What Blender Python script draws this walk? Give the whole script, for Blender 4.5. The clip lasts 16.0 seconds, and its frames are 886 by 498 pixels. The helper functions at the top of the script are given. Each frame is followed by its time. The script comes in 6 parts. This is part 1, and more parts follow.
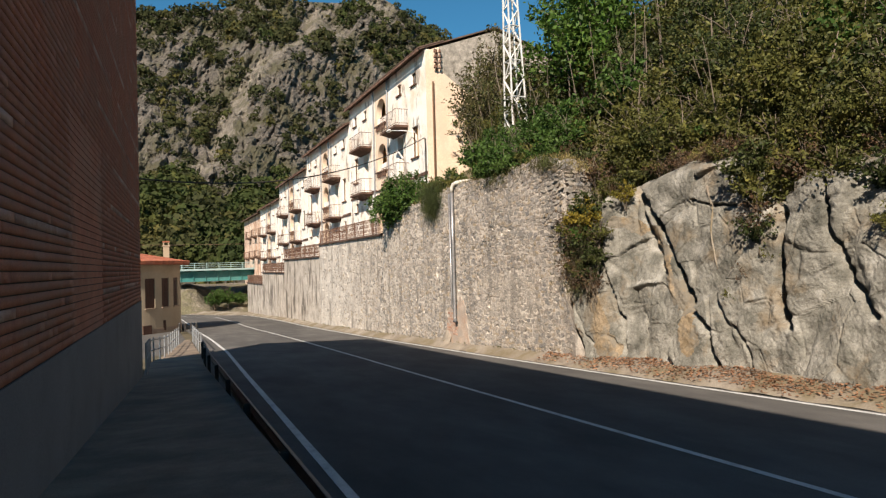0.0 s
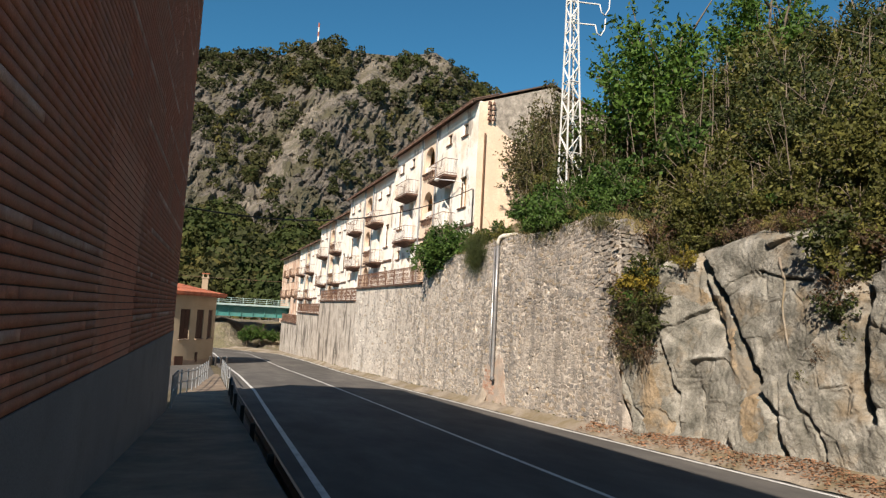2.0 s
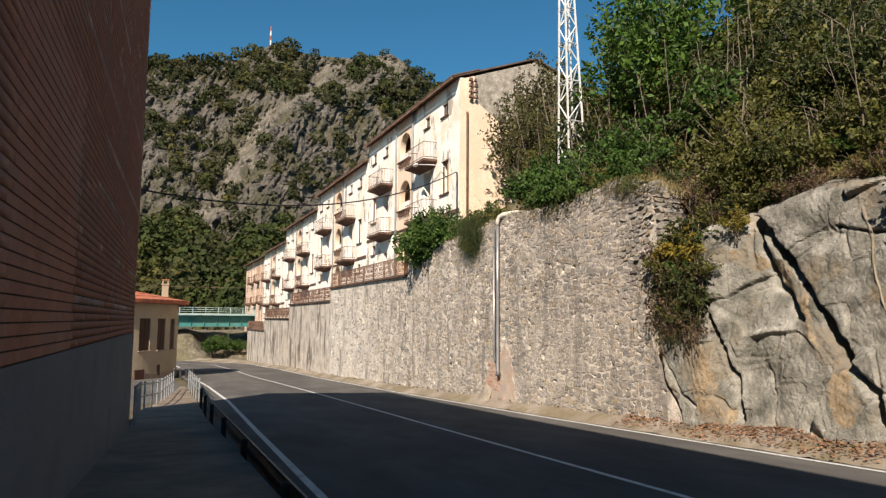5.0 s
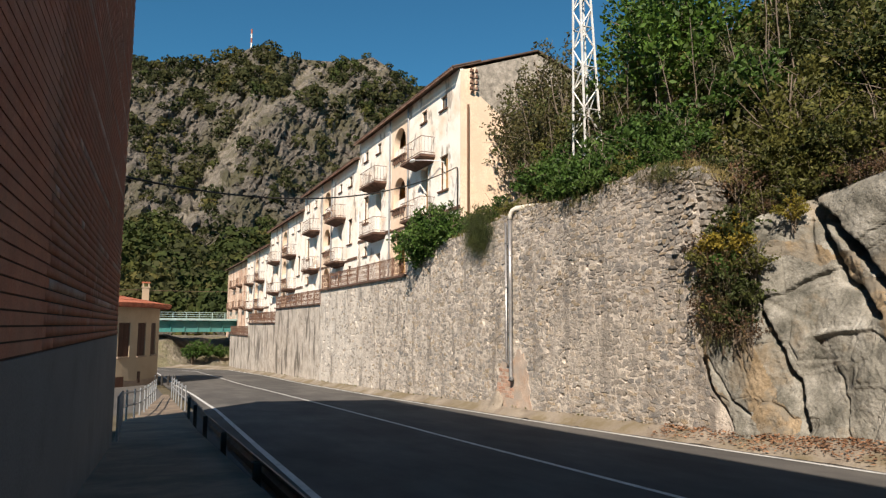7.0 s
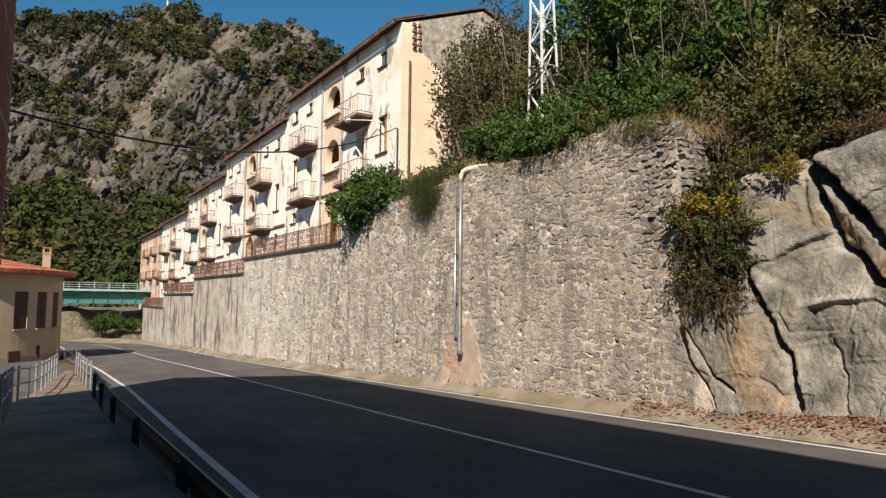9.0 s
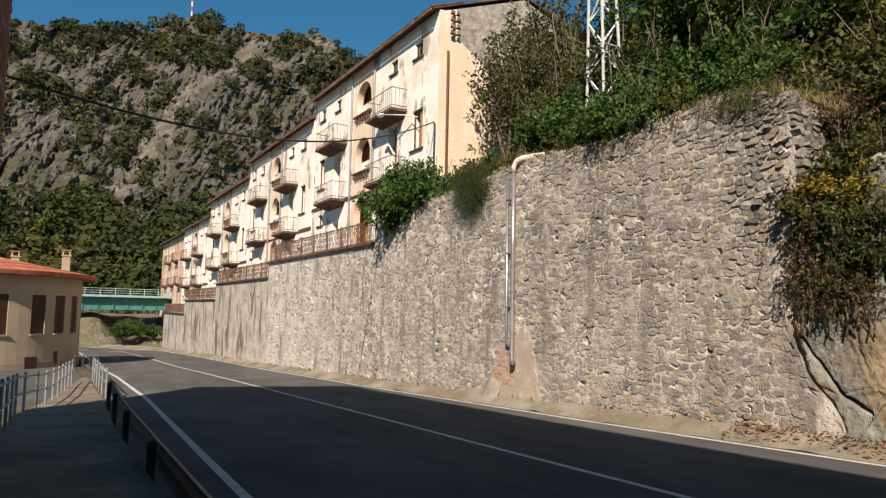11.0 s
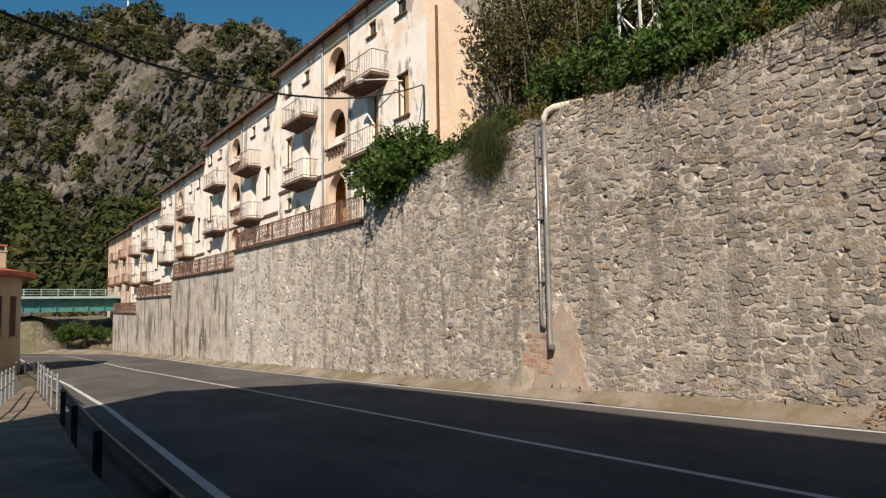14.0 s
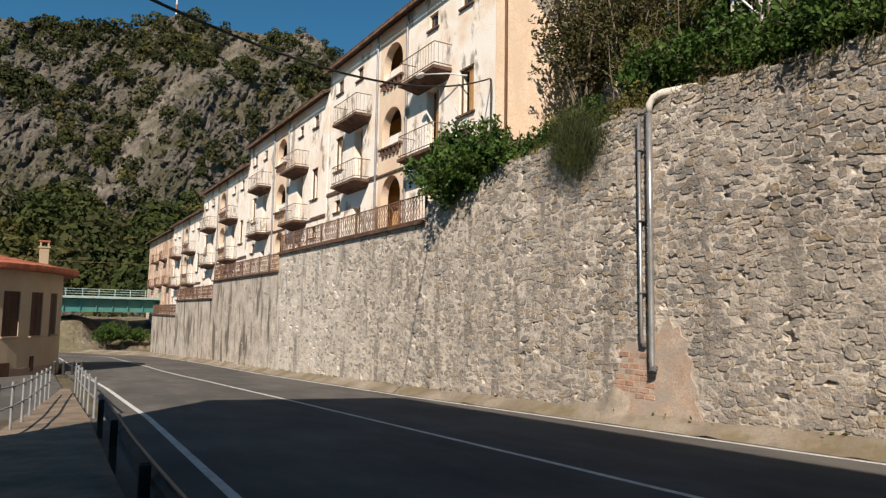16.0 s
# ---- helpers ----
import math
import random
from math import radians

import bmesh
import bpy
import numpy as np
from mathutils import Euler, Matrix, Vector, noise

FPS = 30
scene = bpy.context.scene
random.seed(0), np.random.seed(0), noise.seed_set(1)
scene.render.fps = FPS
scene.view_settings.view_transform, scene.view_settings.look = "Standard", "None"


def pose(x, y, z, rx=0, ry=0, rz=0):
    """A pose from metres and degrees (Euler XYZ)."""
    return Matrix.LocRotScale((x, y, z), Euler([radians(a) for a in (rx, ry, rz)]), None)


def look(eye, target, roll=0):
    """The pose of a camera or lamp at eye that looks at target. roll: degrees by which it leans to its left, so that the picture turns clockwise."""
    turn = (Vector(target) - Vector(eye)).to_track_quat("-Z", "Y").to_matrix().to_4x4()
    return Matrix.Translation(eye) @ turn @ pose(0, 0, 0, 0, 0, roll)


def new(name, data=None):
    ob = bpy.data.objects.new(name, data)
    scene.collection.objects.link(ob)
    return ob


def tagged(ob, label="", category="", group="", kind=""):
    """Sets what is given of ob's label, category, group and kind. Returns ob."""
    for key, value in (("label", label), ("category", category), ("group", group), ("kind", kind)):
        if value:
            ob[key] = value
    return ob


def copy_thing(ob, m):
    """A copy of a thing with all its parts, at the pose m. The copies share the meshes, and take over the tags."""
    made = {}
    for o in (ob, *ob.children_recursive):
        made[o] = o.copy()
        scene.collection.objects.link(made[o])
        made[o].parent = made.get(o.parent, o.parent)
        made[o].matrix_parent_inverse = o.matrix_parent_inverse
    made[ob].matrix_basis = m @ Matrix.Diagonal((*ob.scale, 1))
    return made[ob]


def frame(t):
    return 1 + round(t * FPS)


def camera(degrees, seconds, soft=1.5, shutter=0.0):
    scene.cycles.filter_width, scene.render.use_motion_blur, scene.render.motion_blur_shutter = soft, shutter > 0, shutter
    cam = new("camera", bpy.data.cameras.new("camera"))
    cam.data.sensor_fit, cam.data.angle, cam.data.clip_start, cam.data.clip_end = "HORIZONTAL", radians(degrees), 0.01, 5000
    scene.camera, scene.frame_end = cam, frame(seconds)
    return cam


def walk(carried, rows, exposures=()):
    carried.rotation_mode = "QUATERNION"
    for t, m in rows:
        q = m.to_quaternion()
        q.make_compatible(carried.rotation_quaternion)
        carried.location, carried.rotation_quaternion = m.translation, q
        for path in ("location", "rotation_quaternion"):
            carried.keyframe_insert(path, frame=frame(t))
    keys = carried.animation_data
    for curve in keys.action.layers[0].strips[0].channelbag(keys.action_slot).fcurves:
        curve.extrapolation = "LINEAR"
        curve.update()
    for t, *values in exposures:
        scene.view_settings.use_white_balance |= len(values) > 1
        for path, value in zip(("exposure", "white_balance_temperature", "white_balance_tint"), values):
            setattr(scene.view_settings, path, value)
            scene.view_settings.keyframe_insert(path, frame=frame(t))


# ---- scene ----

# ---------------------------------------------------------------- camera
cam = camera(65.6, 16.0, soft=1.3)
PATH = [
    (0, (-3.3, 4.267, 1.454), (-2.52, 6.108, 1.498), -1.6),
    (0.5, (-3.238, 4.46, 1.445), (-2.535, 6.331, 1.531), -0.1),
    (1, (-3.235, 4.51, 1.434), (-2.38, 6.317, 1.481), -2.7),
    (1.5, (-3.268, 4.824, 1.467), (-2.503, 6.655, 1.713), 0.9),
    (2, (-3.236, 5.245, 1.437), (-2.559, 7.117, 1.633), 3.1),
    (2.5, (-3.178, 5.802, 1.372), (-2.356, 7.623, 1.465), 2.0),
    (3, (-3.362, 6.237, 1.261), (-2.604, 8.069, 1.522), -0.6),
    (3.5, (-3.296, 6.861, 1.279), (-2.497, 8.689, 1.43), 0.1),
    (4, (-3.247, 7.412, 1.303), (-2.352, 9.199, 1.382), 0.0),
    (4.2, (-3.368, 7.595, 1.246), (-2.559, 9.418, 1.391), -1.6),
    (6.3, (-3.196, 10.233, 0.707), (-2.389, 12.047, 0.942), 2.2),
    (6.5, (-3.256, 10.371, 0.709), (-2.405, 12.173, 0.882), 1.1),
    (7, (-3.484, 10.724, 0.819), (-2.654, 12.53, 1.041), 0.2),
    (7.5, (-3.473, 11.244, 0.791), (-2.587, 13.024, 1.001), 0.2),
    (8, (-3.41, 11.81, 0.694), (-2.457, 13.561, 0.856), -1.4),
    (8.2, (-3.358, 12.033, 0.682), (-2.394, 13.778, 0.838), 0.6),
    (10.3, (-2.993, 14.469, 0.61), (-1.882, 16.124, 0.773), -1.5),
    (10.5, (-2.94, 14.715, 0.601), (-1.869, 16.391, 0.81), -2.0),
    (11, (-2.852, 15.361, 0.44), (-1.871, 17.094, 0.62), 1.1),
    (11.5, (-2.89, 15.992, 0.383), (-1.845, 17.692, 0.516), -0.1),
    (12, (-2.828, 16.669, 0.448), (-1.856, 18.409, 0.614), 0.5),
    (12.5, (-2.698, 17.223, 0.401), (-1.68, 18.931, 0.613), 0.5),
    (13, (-2.71, 17.756, 0.412), (-1.622, 19.415, 0.667), -1.3),
    (13.5, (-2.721, 18.455, 0.265), (-1.729, 20.179, 0.47), 1.5),
    (14, (-2.772, 19.065, 0.12), (-1.671, 20.727, 0.276), -1.0),
    (14.5, (-2.944, 19.64, 0.152), (-1.964, 21.379, 0.282), -1.0),
    (15, (-2.755, 20.298, 0.077), (-1.803, 22.053, 0.183), -0.8),
    (15.5, (-2.647, 20.873, 0.126), (-1.636, 22.584, 0.349), -2.6),
    (16, (-2.608, 21.451, 0.048), (-1.59, 23.162, 0.24), 0.9),
]
walk(cam, [(t, look(eye, target, roll)) for t, eye, target, roll in PATH], exposures=[(0.0, 0.78), (4.0, 0.78), (8.0, 0.67), (11.5, 0.58), (14.5, 0.43), (16.0, 0.45)])

# ---------------------------------------------------------------- world and sun
SUN_EL, SUN_TO = radians(37.7), Vector((0.617, 0.787, 0))
world = bpy.data.worlds.new("world")
scene.world = world
world.use_nodes = True
wn = world.node_tree
sky = wn.nodes.new("ShaderNodeTexSky")
sky.sky_type, sky.sun_disc = 'NISHITA', False
sky.sun_elevation, sky.sun_rotation = SUN_EL, radians(218)
sky.altitude, sky.air_density, sky.dust_density, sky.ozone_density = 400, 1.0, 0.0, 1.0
tint = wn.nodes.new("ShaderNodeMix")
tint.data_type, tint.blend_type = 'RGBA', 'MULTIPLY'
tint.inputs[0].default_value, tint.inputs[7].default_value = 1.0, (0.43, 1.07, 1.27, 1)
wn.links.new(sky.outputs[0], tint.inputs[6])
wn.links.new(tint.outputs[2], wn.nodes["Background"].inputs[0])
wn.nodes["Background"].inputs[1].default_value = 0.046
sun_data = bpy.data.lights.new("sun", 'SUN')
sun_data.energy, sun_data.angle, sun_data.color = 5.0, radians(0.5), (1.0, 0.868, 0.725)
sun_ob = new("sun", sun_data)
sun_ob.matrix_world = look((0, 0, 60), Vector((0, 0, 60)) + SUN_TO * math.cos(SUN_EL) - Vector((0, 0, math.sin(SUN_EL))))

# ---------------------------------------------------------------- materials


def mat(name, a, b, scale=3.0, rough=0.85, bump=0.3, fine=40.0, metal=0.0, island=0.0, obj=0.0, stain=None, stain_scale=0.5,
        stain_amt=0.5, stretch=(1, 1, 1), dist=0.02, third=None, translucent=0.0, spec=0.3, blotch=(0.42, 0.62), streak=0.0, tints=None, second=None):
    """Two-tone mottled surface with fine relief, larger stains and piece-to-piece variation."""
    m = bpy.data.materials.new(name)
    m.use_nodes = True
    t = m.node_tree
    n, l = t.nodes, t.links
    bsdf = n["Principled BSDF"]
    geo = n.new("ShaderNodeNewGeometry")
    mp = n.new("ShaderNodeMapping")
    mp.inputs["Scale"].default_value = stretch
    l.new(geo.outputs["Position"], mp.inputs[0])

    def nz(sc, det=6.0, ro=0.6):
        q = n.new("ShaderNodeTexNoise")
        q.inputs["Scale"].default_value, q.inputs["Detail"].default_value, q.inputs["Roughness"].default_value = sc, det, ro
        l.new(mp.outputs[0], q.inputs["Vector"])
        return q

    def ramp(src, stops):
        r = n.new("ShaderNodeValToRGB")
        els = r.color_ramp.elements
        els[0].position, els[0].color = stops[0][0], (*stops[0][1], 1)
        els[1].position, els[1].color = stops[-1][0], (*stops[-1][1], 1)
        for p, c in stops[1:-1]:
            els.new(p).color = (*c, 1)
        l.new(src, r.inputs[0])
        return r.outputs[0]

    def mix(kind, fac, c1, c2):
        q = n.new("ShaderNodeMix")
        q.data_type, q.blend_type = 'RGBA', kind
        for sock, v in ((q.inputs[0], fac), (q.inputs[6], c1), (q.inputs[7], c2)):
            if isinstance(v, (int, float)):
                sock.default_value = v
            elif isinstance(v, tuple):
                sock.default_value = (*v, 1)
            else:
                l.new(v, sock)
        return q.outputs[2]

    stops = [(0.32, a), (0.68, b)] if third is None else [(0.3, a), (0.52, b), (0.7, third)]
    col = ramp(nz(scale).outputs[0], stops)
    col = mix('MULTIPLY', 0.7, col, ramp(nz(fine, 3.0).outputs[0], [(0.3, (0.60, 0.60, 0.60)), (0.7, (1.18, 1.18, 1.18))]))
    if stain is not None:
        sn = nz(stain_scale, 5.0, 0.65)
        if streak:
            sm = n.new("ShaderNodeMapping")
            sm.inputs["Scale"].default_value = (1, 1, streak)
            l.new(geo.outputs["Position"], sm.inputs[0])
            l.new(sm.outputs[0], sn.inputs["Vector"])
        f = ramp(sn.outputs[0], [(blotch[0], (0, 0, 0)), (blotch[1], (stain_amt,) * 3)])
        col = mix('MIX', f, col, stain)
    if second is not None:
        # a second, larger blotching between two distances along the wall: lime wash or painted-in falloff
        colour, near, far, amount, size = second
        sep = n.new("ShaderNodeSeparateXYZ")
        l.new(geo.outputs["Position"], sep.inputs[0])
        rng_ = n.new("ShaderNodeMapRange")
        rng_.inputs[1].default_value, rng_.inputs[2].default_value = near, far
        rng_.inputs[3].default_value, rng_.inputs[4].default_value = 1.0, 0.0
        l.new(sep.outputs[1], rng_.inputs[0])
        s2 = n.new("ShaderNodeTexNoise")
        s2.inputs["Scale"].default_value, s2.inputs["Detail"].default_value, s2.inputs["Roughness"].default_value = size, 6.0, 0.7
        m2 = n.new("ShaderNodeMapping")
        m2.inputs["Scale"].default_value = (1, 1, 0.45)
        l.new(geo.outputs["Position"], m2.inputs[0])
        l.new(m2.outputs[0], s2.inputs["Vector"])
        f2 = ramp(s2.outputs[0], [(0.36, (0, 0, 0)), (0.60, (amount,) * 3)])
        g2 = mix('MULTIPLY', 1.0, f2, (1.0, 1.0, 1.0))
        l.new(rng_.outputs[0], g2.node.inputs[7])
        col = mix('MIX', g2, col, colour)
    if tints:
        col = mix('MULTIPLY', 1.0, col, ramp(geo.outputs["Random Per Island"], tints))
    elif island:
        col = mix('MULTIPLY', 1.0, col, ramp(geo.outputs["Random Per Island"], [(0.0, (1 - island,) * 3), (1.0, (1 + island,) * 3)]))
    if obj:
        oi = n.new("ShaderNodeObjectInfo")
        col = mix('MULTIPLY', 1.0, col, ramp(oi.outputs["Random"], [(0.0, (1 - obj,) * 3), (1.0, (1 + obj,) * 3)]))
    l.new(col, bsdf.inputs["Base Color"])
    bsdf.inputs["Roughness"].default_value, bsdf.inputs["Metallic"].default_value = rough, metal
    bsdf.inputs["Specular IOR Level"].default_value = spec
    if bump:
        bp = n.new("ShaderNodeBump")
        bp.inputs["Strength"].default_value, bp.inputs["Distance"].default_value = bump, dist
        l.new(nz(fine * 0.6, 5.0, 0.65).outputs[0], bp.inputs["Height"])
        l.new(bp.outputs[0], bsdf.inputs["Normal"])
    if translucent:
        tr = n.new("ShaderNodeBsdfTranslucent")
        l.new(col, tr.inputs[0])
        ms = n.new("ShaderNodeMixShader")
        ms.inputs[0].default_value = translucent
        l.new(bsdf.outputs[0], ms.inputs[1])
        l.new(tr.outputs[0], ms.inputs[2])
        l.new(ms.outputs[0], n["Material Output"].inputs[0])
    return m


asphalt = mat("asphalt", (0.108, 0.102, 0.096), (0.158, 0.149, 0.138), 1.2, 0.9, 0.5, 120, stain=(0.068, 0.066, 0.064), stain_scale=0.35, stain_amt=0.6, stretch=(1, 0.4, 1), dist=0.008, spec=0.06)
concrete_path = mat("concrete_path", (0.20, 0.15, 0.108), (0.32, 0.25, 0.185), 1.5, 0.9, 0.3, 60, stain=(0.08, 0.07, 0.06), stain_scale=0.8)
shoulder = mat("shoulder", (0.21, 0.172, 0.132), (0.40, 0.350, 0.285), 1.4, 0.95, 0.8, 30, stain=(0.15, 0.118, 0.066), stain_scale=0.7, stain_amt=0.85, blotch=(0.44, 0.58))
white_line = mat("white_line", (0.52, 0.52, 0.50), (0.74, 0.74, 0.72), 6.0, 0.7, 0.2, 80, stain=(0.12, 0.12, 0.12), stain_scale=3.0, stain_amt=0.55, blotch=(0.52, 0.68))
mortar = mat("mortar", (0.34, 0.298, 0.255), (0.53, 0.470, 0.405), 1.4, 0.95, 1.0, 24, third=(0.66, 0.585, 0.50), stain=(0.15, 0.134, 0.118), stain_scale=1.1, stain_amt=0.75, streak=0.22, blotch=(0.55, 0.62), dist=0.03,
             second=((0.70, 0.67, 0.62), 58.0, 45.0, 0.45, 0.9))
stone = mat("stone", (0.225, 0.210, 0.192), (0.36, 0.330, 0.297), 2.9, 0.9, 1.0, 26, third=(0.46, 0.395, 0.325), stain=(0.165, 0.152, 0.136), stain_scale=0.55, stain_amt=0.6, streak=0.4, blotch=(0.50, 0.68), dist=0.035,
            # dark blotches towards the near end put lens falloff into the stone colour
            second=((0.125, 0.118, 0.100), 23.0, 29.0, 0.30, 0.5),
            tints=[(0.0, (0.74, 0.76, 0.79)), (0.18, (1.03, 0.97, 0.90)), (0.36, (0.90, 0.92, 0.94)), (0.55, (1.18, 1.16, 1.12)), (0.7, (0.96, 0.92, 0.87)), (0.84, (1.14, 1.0, 0.78)), (0.93, (1.36, 1.34, 1.31)), (1.0, (0.80, 0.82, 0.86))])
plaster_wall = mat("plaster_wall", (0.33, 0.285, 0.24), (0.50, 0.445, 0.385), 1.1, 0.95, 0.9, 12, third=(0.64, 0.575, 0.50), stain=(0.12, 0.104, 0.088), stain_scale=1.0, stain_amt=0.92, streak=0.26, dist=0.05, blotch=(0.51, 0.60))
rock = mat("rock", (0.098, 0.095, 0.078), (0.235, 0.223, 0.190), 1.7, 0.9, 1.0, 24, third=(0.39, 0.373, 0.330), stain=(0.22, 0.158, 0.090), stain_scale=0.8, stain_amt=0.55, dist=0.04, blotch=(0.54, 0.66))
rock_ochre = mat("rock_ochre", (0.19, 0.140, 0.082), (0.34, 0.262, 0.172), 2.2, 0.92, 1.0, 18, stain=(0.17, 0.152, 0.122), stain_scale=1.4, stain_amt=0.9, dist=0.04, blotch=(0.44, 0.56))
far_rock = mat("far_rock", (0.060, 0.054, 0.046), (0.205, 0.178, 0.147), 0.30, 0.95, 1.0, 1.2, stretch=(1, 1, 0.5), stain=(0.080, 0.074, 0.036), stain_scale=0.045, stain_amt=0.75, dist=2.0, blotch=(0.47, 0.58))
far_rock_pale = mat("far_rock_pale", (0.13, 0.113, 0.092), (0.30, 0.262, 0.212), 0.30, 0.95, 1.0, 1.2, stretch=(1, 1, 0.5), stain=(0.11, 0.098, 0.06), stain_scale=0.12, stain_amt=0.75, dist=2.0, blotch=(0.48, 0.58))
bank_earth = mat("bank_earth", (0.10, 0.088, 0.06), (0.25, 0.215, 0.165), 0.5, 0.95, 1.0, 3.0, stain=(0.11, 0.105, 0.045), stain_scale=0.35, stain_amt=0.5, dist=0.3, blotch=(0.50, 0.60))
soil = mat("soil", (0.10, 0.075, 0.045), (0.20, 0.15, 0.09), 1.5, 1.0, 0.8, 12, stain=(0.07, 0.08, 0.03), stain_scale=0.4, dist=0.05)
grass_ground = mat("grass_ground", (0.07, 0.060, 0.035), (0.15, 0.125, 0.08), 0.4, 1.0, 0.8, 6, dist=0.1)
brick = mat("brick", (0.38, 0.138, 0.080), (0.50, 0.195, 0.115), 4.0, 0.85, 0.3, 60, island=0.03, stain=(0.30, 0.22, 0.16), stain_scale=0.8, stain_amt=0.35)
brick_one = mat("brick_one", (0.38, 0.138, 0.080), (0.50, 0.195, 0.115), 4.0, 0.85, 0.3, 60, obj=0.04, stain=(0.30, 0.22, 0.16), stain_scale=0.8, stain_amt=0.35)
brick_pale = mat("brick_pale", (0.46, 0.28, 0.20), (0.60, 0.42, 0.33), 4.0, 0.85, 0.3, 60, island=0.16, stain=(0.30, 0.12, 0.075), stain_scale=0.7, stain_amt=0.8)
brick_joint = mat("brick_joint", (0.05, 0.030, 0.024), (0.08, 0.048, 0.040), 4.0, 1.0, 0.3, 40)
base_render = mat("base_render", (0.13, 0.137, 0.145), (0.19, 0.198, 0.206), 1.2, 0.9, 0.25, 50, stain=(0.12, 0.13, 0.14), stain_scale=0.6)
cream = mat("cream", (0.82, 0.64, 0.49), (0.92, 0.86, 0.78), 0.7, 0.92, 0.35, 20, third=(0.92, 0.88, 0.82), stain=(0.30, 0.25, 0.205), stain_scale=0.9, stain_amt=0.85, streak=0.55, blotch=(0.56, 0.62))
ochre = mat("ochre", (0.74, 0.54, 0.385), (0.85, 0.68, 0.53), 0.7, 0.92, 0.35, 20, stain=(0.62, 0.48, 0.36), stain_scale=0.8, stain_amt=0.7, streak=0.4)
worn_pink = mat("worn_pink", (0.56, 0.36, 0.26), (0.80, 0.66, 0.54), 0.5, 0.92, 0.35, 20, stain=(0.33, 0.20, 0.14), stain_scale=0.8, stain_amt=0.75, streak=0.4, blotch=(0.48, 0.60))
gable_stone = mat("gable_stone", (0.20, 0.18, 0.15), (0.46, 0.41, 0.35), 3.2, 0.95, 0.9, 12, dist=0.05)
# dark brown that puts the rooms' shade into floors and inner wall
shaded_inside = mat("shaded_inside", (0.10, 0.075, 0.05), (0.17, 0.13, 0.09), 2.0, 0.9, 0.2, 20)
inner_ochre = mat("inner_ochre", (0.60, 0.36, 0.12), (0.72, 0.48, 0.20), 1.0, 0.9, 0.2, 20)
wood_shutter = mat("wood_shutter", (0.045, 0.020, 0.014), (0.075, 0.034, 0.022), 3.0, 0.7, 0.3, 40, stretch=(1, 1, 0.2))
worn_shutter = mat("worn_shutter", (0.36, 0.19, 0.065), (0.52, 0.31, 0.13), 3.0, 0.8, 0.4, 30, stretch=(1, 1, 0.2), stain=(0.16, 0.09, 0.05), stain_scale=2.5)
old_wood = mat("old_wood", (0.10, 0.055, 0.03), (0.18, 0.10, 0.06), 3.0, 0.85, 0.4, 30, stretch=(1, 1, 0.2))
roof_tile = mat("roof_tile", (0.34, 0.095, 0.050), (0.50, 0.17, 0.090), 2.5, 0.85, 0.4, 30, island=0.2, stain=(0.24, 0.10, 0.07), stain_scale=1.0)
old_tile = mat("old_tile", (0.07, 0.045, 0.036), (0.15, 0.095, 0.07), 2.0, 0.9, 0.5, 20, island=0.25)
slab_concrete = mat("slab_concrete", (0.055, 0.032, 0.023), (0.18, 0.105, 0.075), 2.6, 0.9, 0.5, 25)
rust = mat("rust", (0.09, 0.045, 0.030), (0.19, 0.10, 0.068), 5.0, 0.85, 0.4, 60, stain=(0.34, 0.24, 0.18), stain_scale=2.0, stain_amt=0.5)
pale_iron = mat("pale_iron", (0.08, 0.045, 0.032), (0.22, 0.145, 0.105), 4.0, 0.7, 0.2, 60, stain=(0.22, 0.11, 0.06), stain_scale=3.0)
galvanised = mat("galvanised", (0.27, 0.28, 0.29), (0.40, 0.41, 0.42), 5.0, 0.5, 0.1, 60, metal=0.45)
zinc_pipe = mat("zinc_pipe", (0.30, 0.29, 0.29), (0.44, 0.43, 0.42), 3.0, 0.34, 0.1, 40, metal=0.6)
white_pipe = mat("white_pipe", (0.62, 0.58, 0.50), (0.76, 0.72, 0.64), 3.0, 0.7, 0.2, 40)
white_steel = mat("white_steel", (0.66, 0.66, 0.64), (0.80, 0.80, 0.78), 3.0, 0.55, 0.1, 40, stain=(0.40, 0.34, 0.28), stain_scale=2.0, stain_amt=0.4)
rail_steel = mat("rail_steel", (0.07, 0.072, 0.075), (0.13, 0.133, 0.137), 3.0, 0.6, 0.1, 40, metal=0.3)
dark_steel = mat("dark_steel", (0.025, 0.022, 0.02), (0.05, 0.045, 0.04), 3.0, 0.6, 0.1, 40)
teal_steel = mat("teal_steel", (0.045, 0.20, 0.19), (0.07, 0.27, 0.25), 0.8, 0.55, 0.1, 10, stain=(0.10, 0.20, 0.18), stain_scale=0.4)
pale_teal = mat("pale_teal", (0.30, 0.42, 0.40), (0.42, 0.54, 0.52), 1.0, 0.6, 0.1, 10)
house_cream = mat("house_cream", (0.33, 0.258, 0.178), (0.40, 0.322, 0.228), 0.6, 0.9, 0.15, 30, stain=(0.38, 0.30, 0.21), stain_scale=0.5)
house_plinth = mat("house_plinth", (0.26, 0.19, 0.14), (0.34, 0.26, 0.20), 1.0, 0.9, 0.2, 30)
orange_brick = mat("orange_brick", (0.33, 0.175, 0.115), (0.47, 0.335, 0.26), 4.0, 0.9, 0.4, 30, obj=0.2)
pink_plaster = mat("pink_plaster", (0.42, 0.29, 0.21), (0.54, 0.44, 0.36), 2.5, 0.95, 0.6, 25, stain=(0.34, 0.30, 0.26), stain_scale=2.0, stain_amt=0.8)
